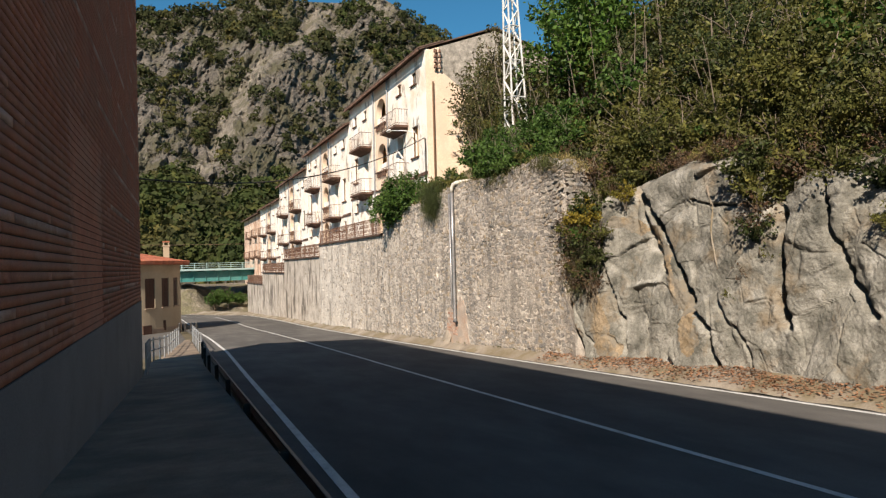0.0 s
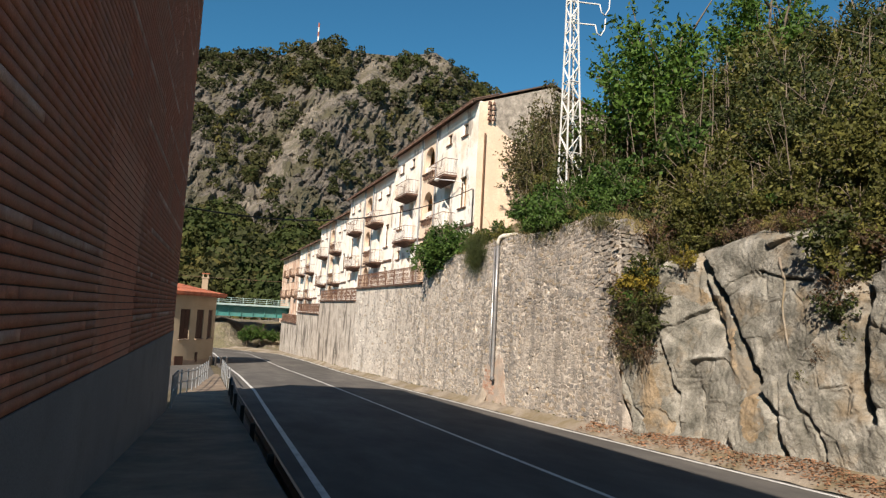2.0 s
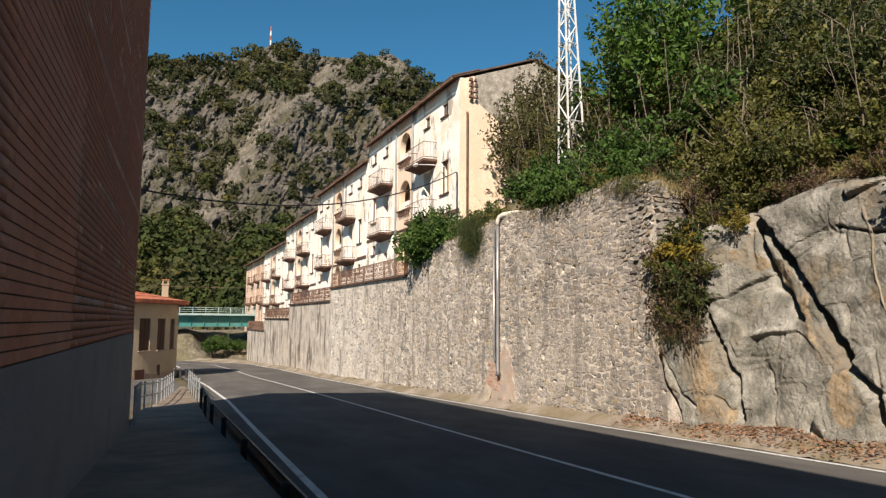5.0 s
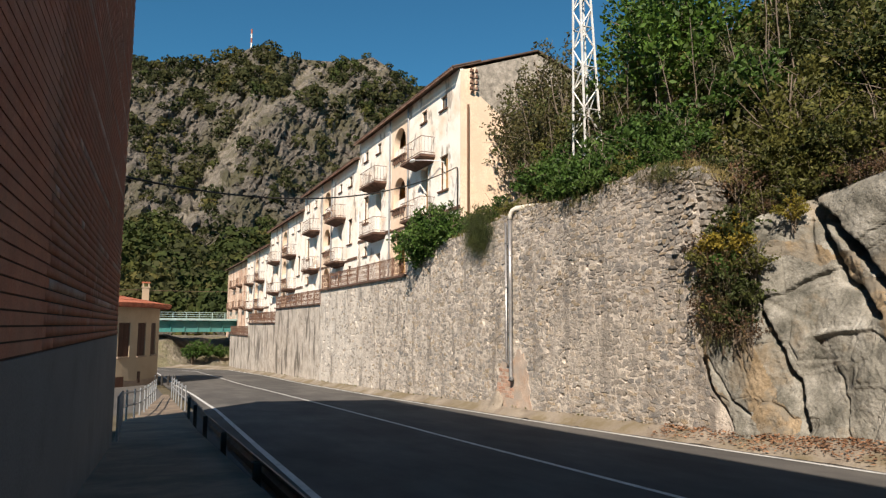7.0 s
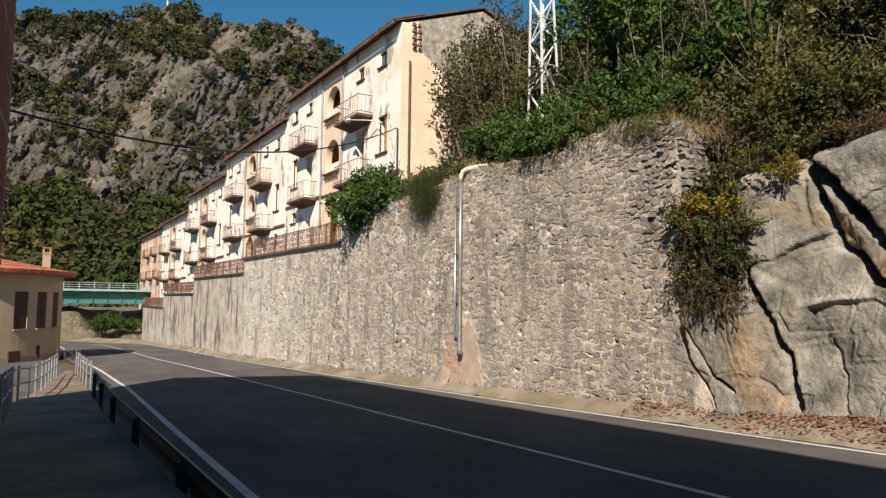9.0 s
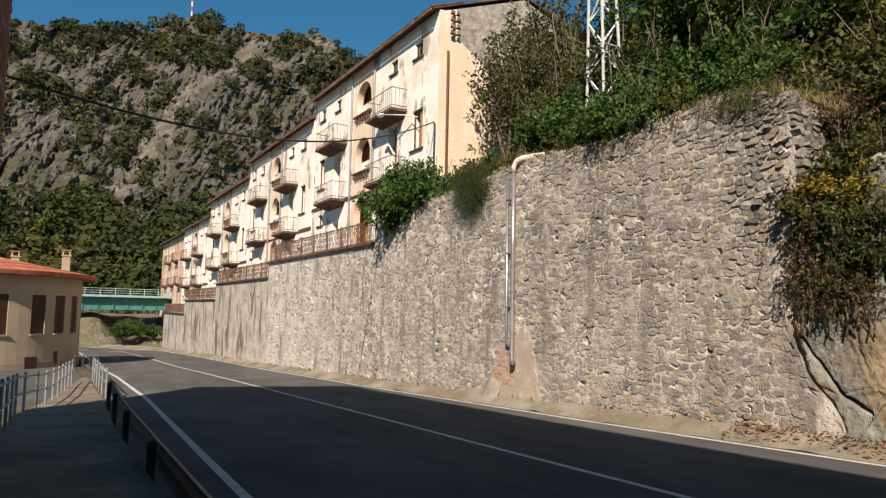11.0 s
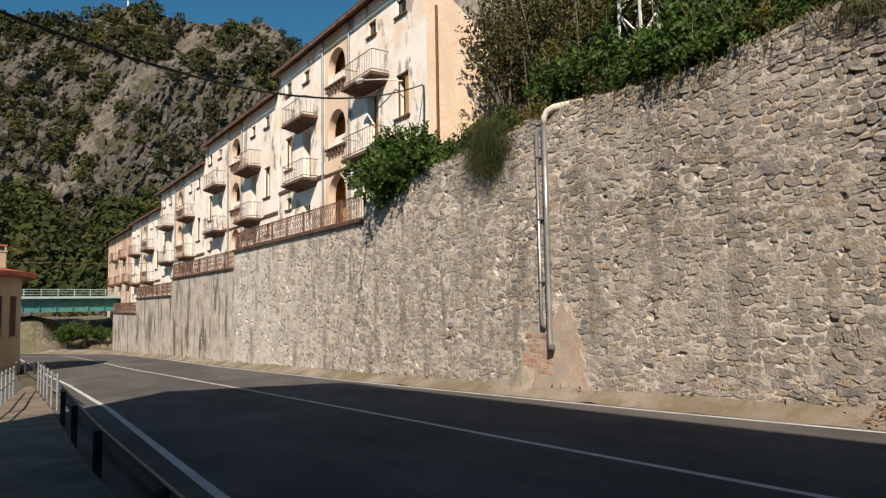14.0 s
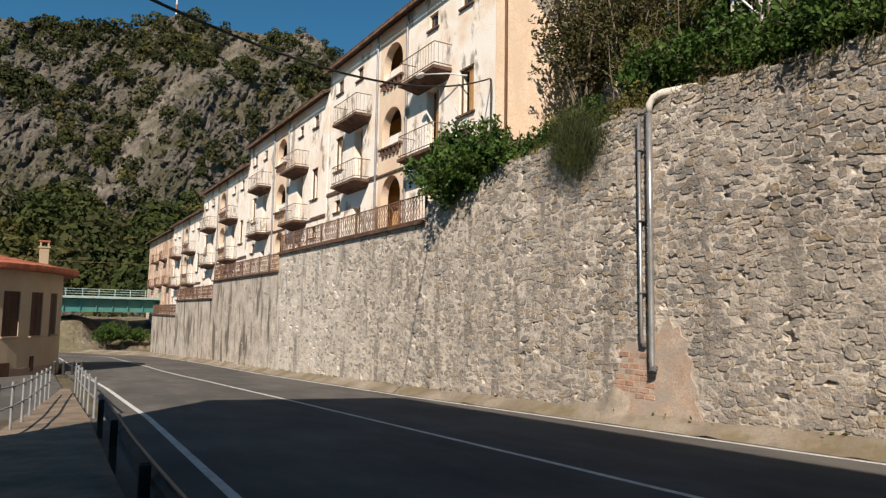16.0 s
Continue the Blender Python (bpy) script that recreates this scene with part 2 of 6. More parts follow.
bark = mat("bark", (0.11, 0.085, 0.06), (0.22, 0.18, 0.14), 6.0, 0.95, 0.6, 40, stretch=(1, 1, 0.3))
glass_dark = mat("glass_dark", (0.02, 0.02, 0.02), (0.03, 0.03, 0.03), 1.0, 0.08, 0.0, 10, spec=0.5)


def leaf_mat(name, a, b, c):
    return mat(name, a, b, 0.9, 0.6, 0.0, 6.0, island=0.45, third=c, translucent=0.28, spec=0.25)


leaf_green = leaf_mat("leaf_green", (0.030, 0.065, 0.012), (0.055, 0.105, 0.018), (0.09, 0.14, 0.03))
leaf_light = leaf_mat("leaf_light", (0.045, 0.095, 0.012), (0.075, 0.135, 0.020), (0.11, 0.17, 0.035))
leaf_olive = leaf_mat("leaf_olive", (0.058, 0.066, 0.017), (0.105, 0.106, 0.026), (0.16, 0.145, 0.036))
leaf_dark = leaf_mat("leaf_dark", (0.028, 0.040, 0.012), (0.052, 0.066, 0.018), (0.085, 0.090, 0.026))
leaf_brown = leaf_mat("leaf_brown", (0.060, 0.048, 0.020), (0.088, 0.080, 0.028), (0.075, 0.105, 0.028))
leaf_yellow = leaf_mat("leaf_yellow", (0.10, 0.11, 0.02), (0.27, 0.205, 0.03), (0.40, 0.30, 0.04))
leaf_dry = leaf_mat("leaf_dry", (0.22, 0.11, 0.06), (0.34, 0.19, 0.11), (0.14, 0.08, 0.05))
leaf_withered = leaf_mat("leaf_withered", (0.060, 0.042, 0.022), (0.115, 0.068, 0.038), (0.17, 0.105, 0.055))
leaf_far = mat("leaf_far", (0.032, 0.038, 0.015), (0.055, 0.060, 0.022), 0.03, 0.8, 0.0, 0.6, island=0.16, third=(0.080, 0.078, 0.028), translucent=0.32, spec=0.2)
leaf_far_olive = mat("leaf_far_olive", (0.050, 0.050, 0.017), (0.085, 0.080, 0.024), 0.06, 0.8, 0.0, 0.6, island=0.18, third=(0.13, 0.105, 0.028), translucent=0.2, spec=0.2)
leaf_far_light = mat("leaf_far_light", (0.024, 0.038, 0.010), (0.046, 0.060, 0.015), 0.06, 0.8, 0.0, 0.6, island=0.18, third=(0.085, 0.080, 0.020), translucent=0.2, spec=0.2)

# ---------------------------------------------------------------- building helpers


def obj_from(name, verts, faces, material, parent=None, label="", smooth=False):
    me = bpy.data.meshes.new(name)
    me.from_pydata([tuple(v) for v in verts], [], [tuple(f) for f in faces])
    me.materials.append(material)
    if smooth:
        me.polygons.foreach_set("use_smooth", [True] * len(me.polygons))
    me.update()
    ob = new(name, me)
    if parent is not None:
        ob.parent = parent
    if label:
        ob["label"] = label
    return ob


def quads_from(name, verts, material, parent=None, label=""):
    """Many loose four-cornered pieces, verts as an (n, 4, 3) array."""
    n = len(verts)
    me = bpy.data.meshes.new(name)
    me.vertices.add(n * 4)
    me.vertices.foreach_set("co", np.asarray(verts, dtype=np.float32).reshape(-1))
    me.loops.add(n * 4)
    me.loops.foreach_set("vertex_index", np.arange(n * 4, dtype=np.int32))
    me.polygons.add(n)
    me.polygons.foreach_set("loop_start", np.arange(0, n * 4, 4, dtype=np.int32))
    me.polygons.foreach_set("loop_total", np.full(n, 4, dtype=np.int32))
    me.materials.append(material)
    me.update(calc_edges=True)
    ob = new(name, me)
    if parent is not None:
        ob.parent = parent
    if label:
        ob["label"] = label
    return ob


def part(name, bm, material, parent=None, label="", smooth=False):
    me = bpy.data.meshes.new(name)
    bm.normal_update()
    bm.to_mesh(me)
    bm.free()
    me.materials.append(material)
    if smooth:
        me.polygons.foreach_set("use_smooth", [True] * len(me.polygons))
    ob = new(name, me)
    if parent is not None:
        ob.parent = parent
    if label:
        ob["label"] = label
    return ob


def add_box(bm, lo, hi, bevel=0.0, m=None):
    ps = [Vector((x, y, z)) for z in (lo[2], hi[2]) for y in (lo[1], hi[1]) for x in (lo[0], hi[0])]
    if m is not None:
        ps = [m @ p for p in ps]
    vs = [bm.verts.new(p) for p in ps]
    fs = [bm.faces.new([vs[i] for i in f]) for f in ((0, 2, 3, 1), (4, 5, 7, 6), (0, 1, 5, 4), (2, 6, 7, 3), (0, 4, 6, 2), (1, 3, 7, 5))]
    if bevel:
        bmesh.ops.bevel(bm, geom=list({e for f in fs for e in f.edges}), offset=bevel, segments=1, affect='EDGES')


def box(name, lo, hi, material, parent=None, label="", bevel=0.0):
    bm = bmesh.new()
    add_box(bm, lo, hi, bevel)
    return part(name, bm, material, parent, label)


def add_tube(bm, a, b, r, r2=None, sides=8):
    a, b = Vector(a), Vector(b)
    d = b - a
    q = d.to_track_quat('Z', 'Y')
    r2 = r if r2 is None else r2
    ring = []
    for p, rr in ((a, r), (b, r2)):
        ring.append([bm.verts.new(p + q @ Vector((rr * math.cos(2 * math.pi * k / sides), rr * math.sin(2 * math.pi * k / sides), 0))) for k in range(sides)])
    for k in range(sides):
        bm.faces.new((ring[0][k], ring[0][(k + 1) % sides], ring[1][(k + 1) % sides], ring[1][k]))
    bm.faces.new(ring[0][::-1])
    bm.faces.new(ring[1])


def tube(name, a, b, r, material, parent=None, label="", r2=None, sides=10):
    bm = bmesh.new()
    add_tube(bm, a, b, r, r2, sides)
    return part(name, bm, material, parent, label, smooth=False)


def add_path_tube(bm, pts, r, sides=10):
    """A tube bent along points."""
    pts = [Vector(p) for p in pts]
    rings = []
    up = None
    for i, p in enumerate(pts):
        d = (pts[min(i + 1, len(pts) - 1)] - pts[max(i - 1, 0)]).normalized()
        if up is None:
            up = d.orthogonal().normalized()
        up = (up - d * up.dot(d)).normalized()
        s = d.cross(up)
        rr = r if isinstance(r, (int, float)) else r[i]
        rings.append([bm.verts.new(p + rr * (math.cos(2 * math.pi * k / sides) * up + math.sin(2 * math.pi * k / sides) * s)) for k in range(sides)])
    for a, b in zip(rings, rings[1:]):
        for k in range(sides):
            bm.faces.new((a[k], a[(k + 1) % sides], b[(k + 1) % sides], b[k]))
    bm.faces.new(rings[0][::-1])
    bm.faces.new(rings[-1])


def path_tube(name, pts, r, material, parent=None, label="", sides=10):
    bm = bmesh.new()
    add_path_tube(bm, pts, r, sides)
    return part(name, bm, material, parent, label, smooth=True)


def empty(name, at=(0, 0, 0), label="", category="", group="", kind=""):
    ob = new(name)
    ob.location = at
    return tagged(ob, label, category, group, kind)


def lerp(x, xs, ys):
    return float(np.interp(x, xs, ys))


def smoothstep(a, b, x):
    t = min(1.0, max(0.0, (x - a) / (b - a)))
    return t * t * (3 - 2 * t)


# heights and lines of the road, along y
def road_z(y):
    return lerp(y, [-60, 4, 13, 28, 43, 60, 75, 105, 160], [1.9, -0.98, -1.40, -2.08, -2.70, -3.32, -3.75, -4.85, -5.3])


def bend(y):
    """How far the road swings aside beyond the terrace."""
    return -0.022 * max(0.0, y - 94) ** 2


def left_x(y):
    return lerp(y, [-60, 16, 40, 52, 66, 130], [-4.0, -0.95, 0.02, 0.12, -0.05, -0.05]) + bend(y)


def centre_x(y):
    return lerp(y, [-60, 14, 30, 43, 55, 66, 130], [1.6, 3.85, 4.32, 4.55, 4.45, 4.2, 4.2]) + bend(y)


def edge_x(y):
    return 8.3 + bend(y)


def walk_z(y):
    """Raised footway on the left, which comes down to the road at its far end."""
    return road_z(y) + max(0.03, 0.95 * (40 - y) / 36)


def brick_x(y):
    return -3.62 + (y - 27.17) * 0.0438


def rail_x(y):
    return left_x(y) - lerp(y, [10, 30], [0.74, 1.12])


def strip(name, ys, xa, xb, z, material, lift=0.0, cols=1, parent=None, kind="structure", label="", category=""):
    vs, fs = [], []
    for y in ys:
        a, b = xa(y), xb(y)
        for c in range(cols + 1):
            vs.append((a + (b - a) * c / cols, y, z(y) + lift))
    w = cols + 1
    for i in range(len(ys) - 1):
        for c in range(cols):
            k = i * w + c
            fs.append((k, k + 1, k + w + 1, k + w))
    return tagged(obj_from(name, vs, fs, material, parent), label, category, "", kind)


def span(a, b, step):
    n = max(1, round((b - a) / step))
    return [a + (b - a) * i / n for i in range(n + 1)]


# ---------------------------------------------------------------- ground, road, footway
ROAD_Y = span(-40, 140, 1.0)
gv, gf = [], []
gx = [-900, -300, -120, -60, -30, -18, -12, -8, -5, 0, 5, 9.4, 14, 60, 200, 900]
gy = [-900, -300, -100] + span(-60, 160, 4.0) + [220, 400, 900]
for y in gy:
    for x in gx:
        d = max(0.0, -4 - x)
        gv.append((x, y, road_z(y) - 0.12 - (0.75 * smoothstep(0, 3, d) if 27 < y < 130 else 0.3)))
for i in range(len(gy) - 1):
    for k in range(len(gx) - 1):
        q = i * len(gx) + k
        gf.append((q, q + 1, q + len(gx) + 1, q + len(gx)))
tagged(obj_from("ground", gv, gf, grass_ground), "earth and dry grass around the road", "ground", "", "structure")
strip("road", ROAD_Y, lambda y: left_x(y) - 0.75, lambda y: edge_x(y) + 0.25, road_z, asphalt, 0, 4, label="dark grey asphalt two-lane road running downhill", category="road")
strip("trim", [y for y in ROAD_Y if y < 126], lambda y: left_x(y) - 0.06, lambda y: left_x(y) + 0.08, road_z, white_line, 0.006, label="white painted edge line beside the guard rail", category="road marking")
strip("trim", [y for y in ROAD_Y if y < 126], lambda y: centre_x(y) - 0.06, lambda y: centre_x(y) + 0.06, road_z, white_line, 0.006, label="worn white centre line painted on asphalt", category="road marking")
strip("trim", [y for y in ROAD_Y if y < 126], lambda y: edge_x(y) - 0.06, lambda y: edge_x(y) + 0.07, road_z, white_line, 0.006, label="white painted edge line beside the stone wall", category="road marking")


def rough_strip(name, ys, x0, x1, z0, z1, cols, amp, material, label, category, seed=0.0, kind="structure"):
    vs, fs = [], []
    for y in ys:
        for c in range(cols + 1):
            u = c / cols
            x = x0(y) + (x1(y) - x0(y)) * u
            z = z0(y) + (z1(y) - z0(y)) * u
            z += amp * noise.fractal(Vector((x * 1.7, y * 1.3, seed)), 1.0, 2.0, 4) * math.sin(math.pi * min(1, u + 0.15))
            x += 0.10 * noise.noise(Vector((y * 0.8, seed, 3.0))) * (1 if c == 0 else 0)
            vs.append((x, y, z))
    w = cols + 1
    for i in range(len(ys) - 1):
        for c in range(cols):
            k = i * w + c
            fs.append((k, k + 1, k + w + 1, k + w))
    return tagged(obj_from(name, vs, fs, material, None, "", True), label, category, "", kind)


rough_strip("kerb", span(-10, 112, 0.25), lambda y: edge_x(y) + 0.18, lambda y: min(9.35, edge_x(y) + 2.4), lambda y: road_z(y) + 0.0, lambda y: road_z(y) + 0.36, 6, 0.10, shoulder,
            "rough concrete gutter strip along the wall foot", "verge", 2.0)
strip("pavement", span(-12, 52, 1.0), lambda y: brick_x(min(y, 27.17)) - (0.1 if y < 27.2 else -lerp(y, [27.2, 35, 48, 52], [0.0, 0.15, 1.75, 2.2])), lambda y: rail_x(y) - 0.14, walk_z, concrete_path, 0, 3,
      label="concrete footway sloping down to the road", category="pavement")
strip("pavement", span(-12, 41, 1.0), lambda y: rail_x(y) - 0.15, lambda y: left_x(y) - 0.73, road_z, asphalt, -0.004, 1, label="asphalt margin under the crash barrier", category="pavement")
fv, ff = [], []
for y in span(-12, 41, 1.0):
    fv += [(rail_x(y) - 0.14, y, road_z(y) - 0.2), (rail_x(y) - 0.14, y, walk_z(y))]
for i in range(0, len(fv) - 2, 2):
    ff.append((i, i + 2, i + 3, i + 1))
tagged(obj_from("kerb", fv, ff, concrete_path), "concrete upstand between footway and road", "kerb", "", "structure")

# ---------------------------------------------------------------- retaining wall
WX = 9.06


def wall_top(y):
    if y < 42.25:
        return lerp(y, [22.6, 23.6, 25, 27.6, 31, 35, 39, 41, 42.25], [4.3, 4.85, 5.0, 4.72, 4.92, 4.62, 4.34, 4.15, 3.9]) + 0.10 * noise.noise(Vector((y * 1.9, 0, 0))) + 0.06 * noise.noise(Vector((y * 6, 1, 0)))
    return 3.24 if y < 58.8 else 2.3 if y < 74.9 else 1.0 if y < 90 else -0.40


def seam_y(z):
    """Broken end of the wall against the rock, by height."""
    return lerp(z, [-1.4, -0.4, 0.7, 1.3, 1.8, 2.3, 3.4, 5.0], [22.3, 23.05, 23.5, 23.6, 23.45, 23.2, 23.1, 23.4]) + 0.10 * noise.noise(Vector((z * 2.2, 3.0, 1.0))) + 0.05 * noise.noise(Vector((z * 7.0, 5.0, 1.0)))


wys = sorted(set(span(22.6, 42.2, 0.2) + [42.24, 42.26, 58.79, 58.81, 74.89, 74.91, 89.99, 90.01] + span(43, 104.4, 1.0)))


def pit(y, z):
    """Depth of the hollows where stones and mortar have fallen out."""
    n = noise.noise(Vector((y * 3.2, z * 5.5, 1.0))) + 0.22 * noise.noise(Vector((y * 0.5, z * 0.5, 4.0)))
    return 0.06 * smoothstep(0.50, 0.62, n)


def rough_wall(name, y0, y1, material, label):
    """Retaining wall whose face is uneven and hollowed."""
    rows = 120
    ys = sorted([y for y in wys if y0 <= y <= y1] + [y for y in span(y0 + 0.013, 40, 0.055) + span(40.013, y1, 0.09)])
    vs, fs = [], []
    for y in ys:
        zb, zt = road_z(y) - 0.3, wall_top(y)
        for k in range(rows + 1):
            z = zb + (zt - zb) * k / rows
            inner = 1 if 0 < k < rows and y0 + 0.1 < y < y1 - 0.1 else 0
            yw = y + (seam_y(z) - y0) * max(0.0, 1 - (y - y0) / 2.5)
            joint = 0.017 * smoothstep(-0.25, 0.25, noise.noise(Vector((yw * 1.3, z * 1.6, 3))) + 0.5 * noise.noise(Vector((yw * 5, z * 6, 1)))) * lerp(yw, [30, 44, 58], [1.0, 0.6, 0.2])
            vs.append((WX + inner * (pit(yw, z) + joint + 0.012 * noise.fractal(Vector((yw * 4.0, z * 6.0, 7)), 0.9, 2.1, 3)), yw, z))
        vs += [(WX + 0.9, yw, zt), (WX + 0.9, yw, zb)]
    w = rows + 3
    for i in range(len(ys) - 1):
        for k in range(w):
            b = (k + 1) % w
            fs.append((i * w + k, (i + 1) * w + k, (i + 1) * w + b, i * w + b))
    fs += [tuple(range(w)), tuple((len(ys) - 1) * w + k for k in reversed(range(w)))]
    return tagged(obj_from(name, vs, fs, material), label, "wall", "", "structure")


def wall_band(name, y0, y1, material, label):
    vs, fs = [], []
    ys = [y for y in wys if y0 <= y <= y1]
    for y in ys:
        t = wall_top(y)
        vs += [(WX, y, road_z(y) - 0.3), (WX, y, t), (WX + 0.9, y, t), (WX + 0.9, y, road_z(y) - 0.3)]
    for i in range(len(ys) - 1):
        k = 4 * i
        for a in range(4):
            b = (a + 1) % 4
            fs.append((k + a, k + 4 + a, k + 4 + b, k + b))
    fs += [(0, 1, 2, 3), tuple(4 * (len(ys) - 1) + a for a in (3, 2, 1, 0))]
    return tagged(obj_from(name, vs, fs, material), label, "wall", "", "structure")


wall_east = rough_wall("wall_east", 22.6, 58.79, mortar, "tall rubble-stone retaining wall with pale mortar")
wall_far = wall_band("wall_east_far", 58.81, 104.4, plaster_wall, "lower stepped retaining wall of stained rendered rubble")

rs = random.Random(7)


def stone_shape(seed):
    """A rough stone face in the plane x = 0, about one by one, standing out to x = -1."""
    r = random.Random(seed)
    n = r.choice((6, 7, 8))
    vs = []
    for k in range(n):
        a = 2 * math.pi * (k + r.uniform(-0.3, 0.3)) / n + seed
        c, s = math.cos(a), math.sin(a)
        rad = 0.5 / max(abs(c), abs(s)) * r.uniform(0.80, 1.12)
        vs.append((4.0, c * rad, s * rad))
    ty, tz = r.uniform(-0.9, 0.9), r.uniform(-0.7, 0.7)
    for k in range(n):
        x, y, z = vs[k]
        f = r.uniform(0.92, 0.99)
        vs.append((-0.7 + ty * y + tz * z + r.uniform(-.12, .12), y * f, z * f))
    vs.append((-0.7 + r.uniform(-.15, .15), r.uniform(-.15, .15), r.uniform(-.15, .15)))
    fs = [(k, (k + 1) % n, n + (k + 1) % n, n + k) for k in range(n)] + [(n + k, n + (k + 1) % n, 2 * n) for k in range(n)]
    return vs, fs


shapes = [stone_shape(100 + k) for k in range(14)]
stone_meshes = []
for k, (vs, fs) in enumerate(shapes):
    me = bpy.data.meshes.new("stone")
    me.from_pydata(vs, [], [f[::-1] for f in fs])
    me.materials.append(stone)
    stone_meshes.append(me)
SV, SF = [], []
single_stones = []
FV, FF = [], []


def in_patch(y, z):
    return 30.75 < y < 33.3 and z < lerp(y, [30.75, 31.1, 31.3, 31.9, 32.0, 32.6, 33.3], [-1.4, -0.5, 0.1, 0.2, -0.35, -0.5, -1.3])


z = -5.0
while z < 5.2:
    h = rs.uniform(0.065, 0.165)
    y = 22.9 + rs.uniform(0, 0.3)
    while y < 104.2:
        w = rs.uniform(0.08, 0.33) * (1.15 if y > 45 else 1.0) * (1.4 if y > 59 else 1.0)
        zc = z + h / 2 + 0.16 * noise.noise(Vector((y * 0.7, z * 0.6, 5))) + rs.uniform(-0.05, 0.05)
        yc = y + w / 2
        zt = wall_top(yc)
        if zc > road_z(yc) + 0.12 and yc > seam_y(zc) + 0.08 and zc + h / 2 < zt + 0.12 and not in_patch(yc, zc) and pit(yc, zc) < 0.03 and rs.random() < lerp(yc, [29, 35, 42, 50, 58, 60, 104], [0.97, 0.85, 0.55, 0.24, 0.12, 0.04, 0.03]):
            k = rs.randrange(14)
            sy, sz = w * rs.uniform(0.93, 1.06), h * rs.uniform(0.90, 1.15)
            loose = 1.0 + 0.8 * smoothstep(1.2, 0.0, zt - zc) + 5.0 * smoothstep(25.0, 23.4, yc) * smoothstep(1.6, 2.6, zc)
            sx = rs.uniform(0.002, 0.011) * (2.4 if rs.random() < 0.05 else 1) * loose * (0.45 if yc > 59 else 1)
            rot = rs.uniform(-0.22, 0.22)
            if 25.2 < yc < 29.6 and -0.6 < zc < 2.0 and len(single_stones) < 300:
                single_stones.append((k, yc, zc, sx, sy, sz, rot))
            else:
                tv, tf = (SV, SF) if yc < 58.8 else (FV, FF)
                b = len(tv)
                c, s = math.cos(rot), math.sin(rot)
                for vx, vy, vz in shapes[k][0]:
                    py, pz = vy * sy, vz * sz
                    tv.append((WX + vx * sx, yc + c * py - s * pz, zc + s * py + c * pz))
                tf += [tuple(b + i for i in f[::-1]) for f in shapes[k][1]]
        y += w + 0.012
    z += h
for k in range(210):
    yc, zc = rs.uniform(24.2, 57), rs.uniform(-2.4, 4.6)
    if zc < road_z(yc) + 0.3 or zc > wall_top(yc) - 0.25 or in_patch(yc, zc - 0.2) or (25 < yc < 29.9 and -0.8 < zc < 2.2):
        continue
    q, sy, sz, sx, rot = rs.randrange(14), rs.uniform(0.22, 0.46), rs.uniform(0.12, 0.24), rs.uniform(0.008, 0.018), rs.uniform(-0.3, 0.3)
    if yc > 45 and rs.random() < 0.6:
        continue
    b, c, s = len(SV), math.cos(rot), math.sin(rot)
    for vx, vy, vz in shapes[q][0]:
        py, pz = vy * sy, vz * sz
        SV.append((WX + vx * sx, yc + c * py - s * pz, zc + s * py + c * pz))
    SF += [tuple(b + i for i in f[::-1]) for f in shapes[q][1]]
z = 1.2
while z < 4.75:
    h = rs.uniform(0.12, 0.24)
    x = WX + 0.02
    while x < WX + 0.85:
        w = rs.uniform(0.18, 0.42)
        q, b, ye = rs.randrange(14), len(SV), seam_y(z + h / 2) - rs.uniform(0.0, 0.12)
        for vx, vy, vz in shapes[q][0]:
            SV.append((x + w / 2 - vy * w * 1.05, ye + (vx if vx < 1 else 2.0) * rs.uniform(0.06, 0.10), z + h / 2 + vz * h * 1.1))
        SF += [tuple(b + i for i in f[::-1]) for f in shapes[q][1]]
        x += w
    z += h
ob = obj_from("stonework", SV, SF, stone, wall_east)
ob["kind"] = "stuff"
ob = obj_from("stonework", FV, FF, stone, wall_far)
ob["kind"] = "stuff"
for k, yc, zc, sx, sy, sz, rot in single_stones:
    q = new("stone", stone_meshes[k])
    q.matrix_basis = Matrix.Translation((WX, yc, zc)) @ Matrix.Rotation(rot, 4, 'X') @ Matrix.Diagonal((sx, sy, sz, 1))
    q.parent = wall_east

# ---------------------------------------------------------------- brick building beside the footway
BH, BASE_TOP = 11.3, 0.60
B_NE, B_NW = (-3.62, 27.17), (-9.05, 29.65)
B_SE, B_SW = (brick_x(-14), -14.0), (-11.0, -14.0)


def prism(name, ring, z0, z1, material, parent=None, label=""):
    n = len(ring)
    vs = [(x, y, z0) for x, y in ring] + [(x, y, z1) for x, y in ring]
    fs = [tuple(range(n))[::-1], tuple(range(n, 2 * n))] + [(i, (i + 1) % n, n + (i + 1) % n, n + i) for i in range(n)]
    return obj_from(name, vs, fs, material, parent, label)


brick_house = empty("brick_building", (-6, 10, -1), "modern brick building with a grey rendered base", "building")


def under(ob, parent):
    ob.parent = parent
    ob.matrix_parent_inverse = parent.matrix_basis.inverted()
    return ob


inset = 0.014
ring = [(B_NE[0] - inset, B_NE[1] - inset), (B_NW[0], B_NW[1] - inset), B_SW, (B_SE[0] - inset, B_SE[1])]
under(prism("wall", ring, BASE_TOP, BH, brick_joint), brick_house)
ring = [(B_NE[0] + 0.004, B_NE[1]), B_NW, B_SW, (B_SE[0] + 0.004, B_SE[1])]
under(prism("base", ring, -3.2, BASE_TOP, base_render, None, "grey rendered concrete base"), brick_house)
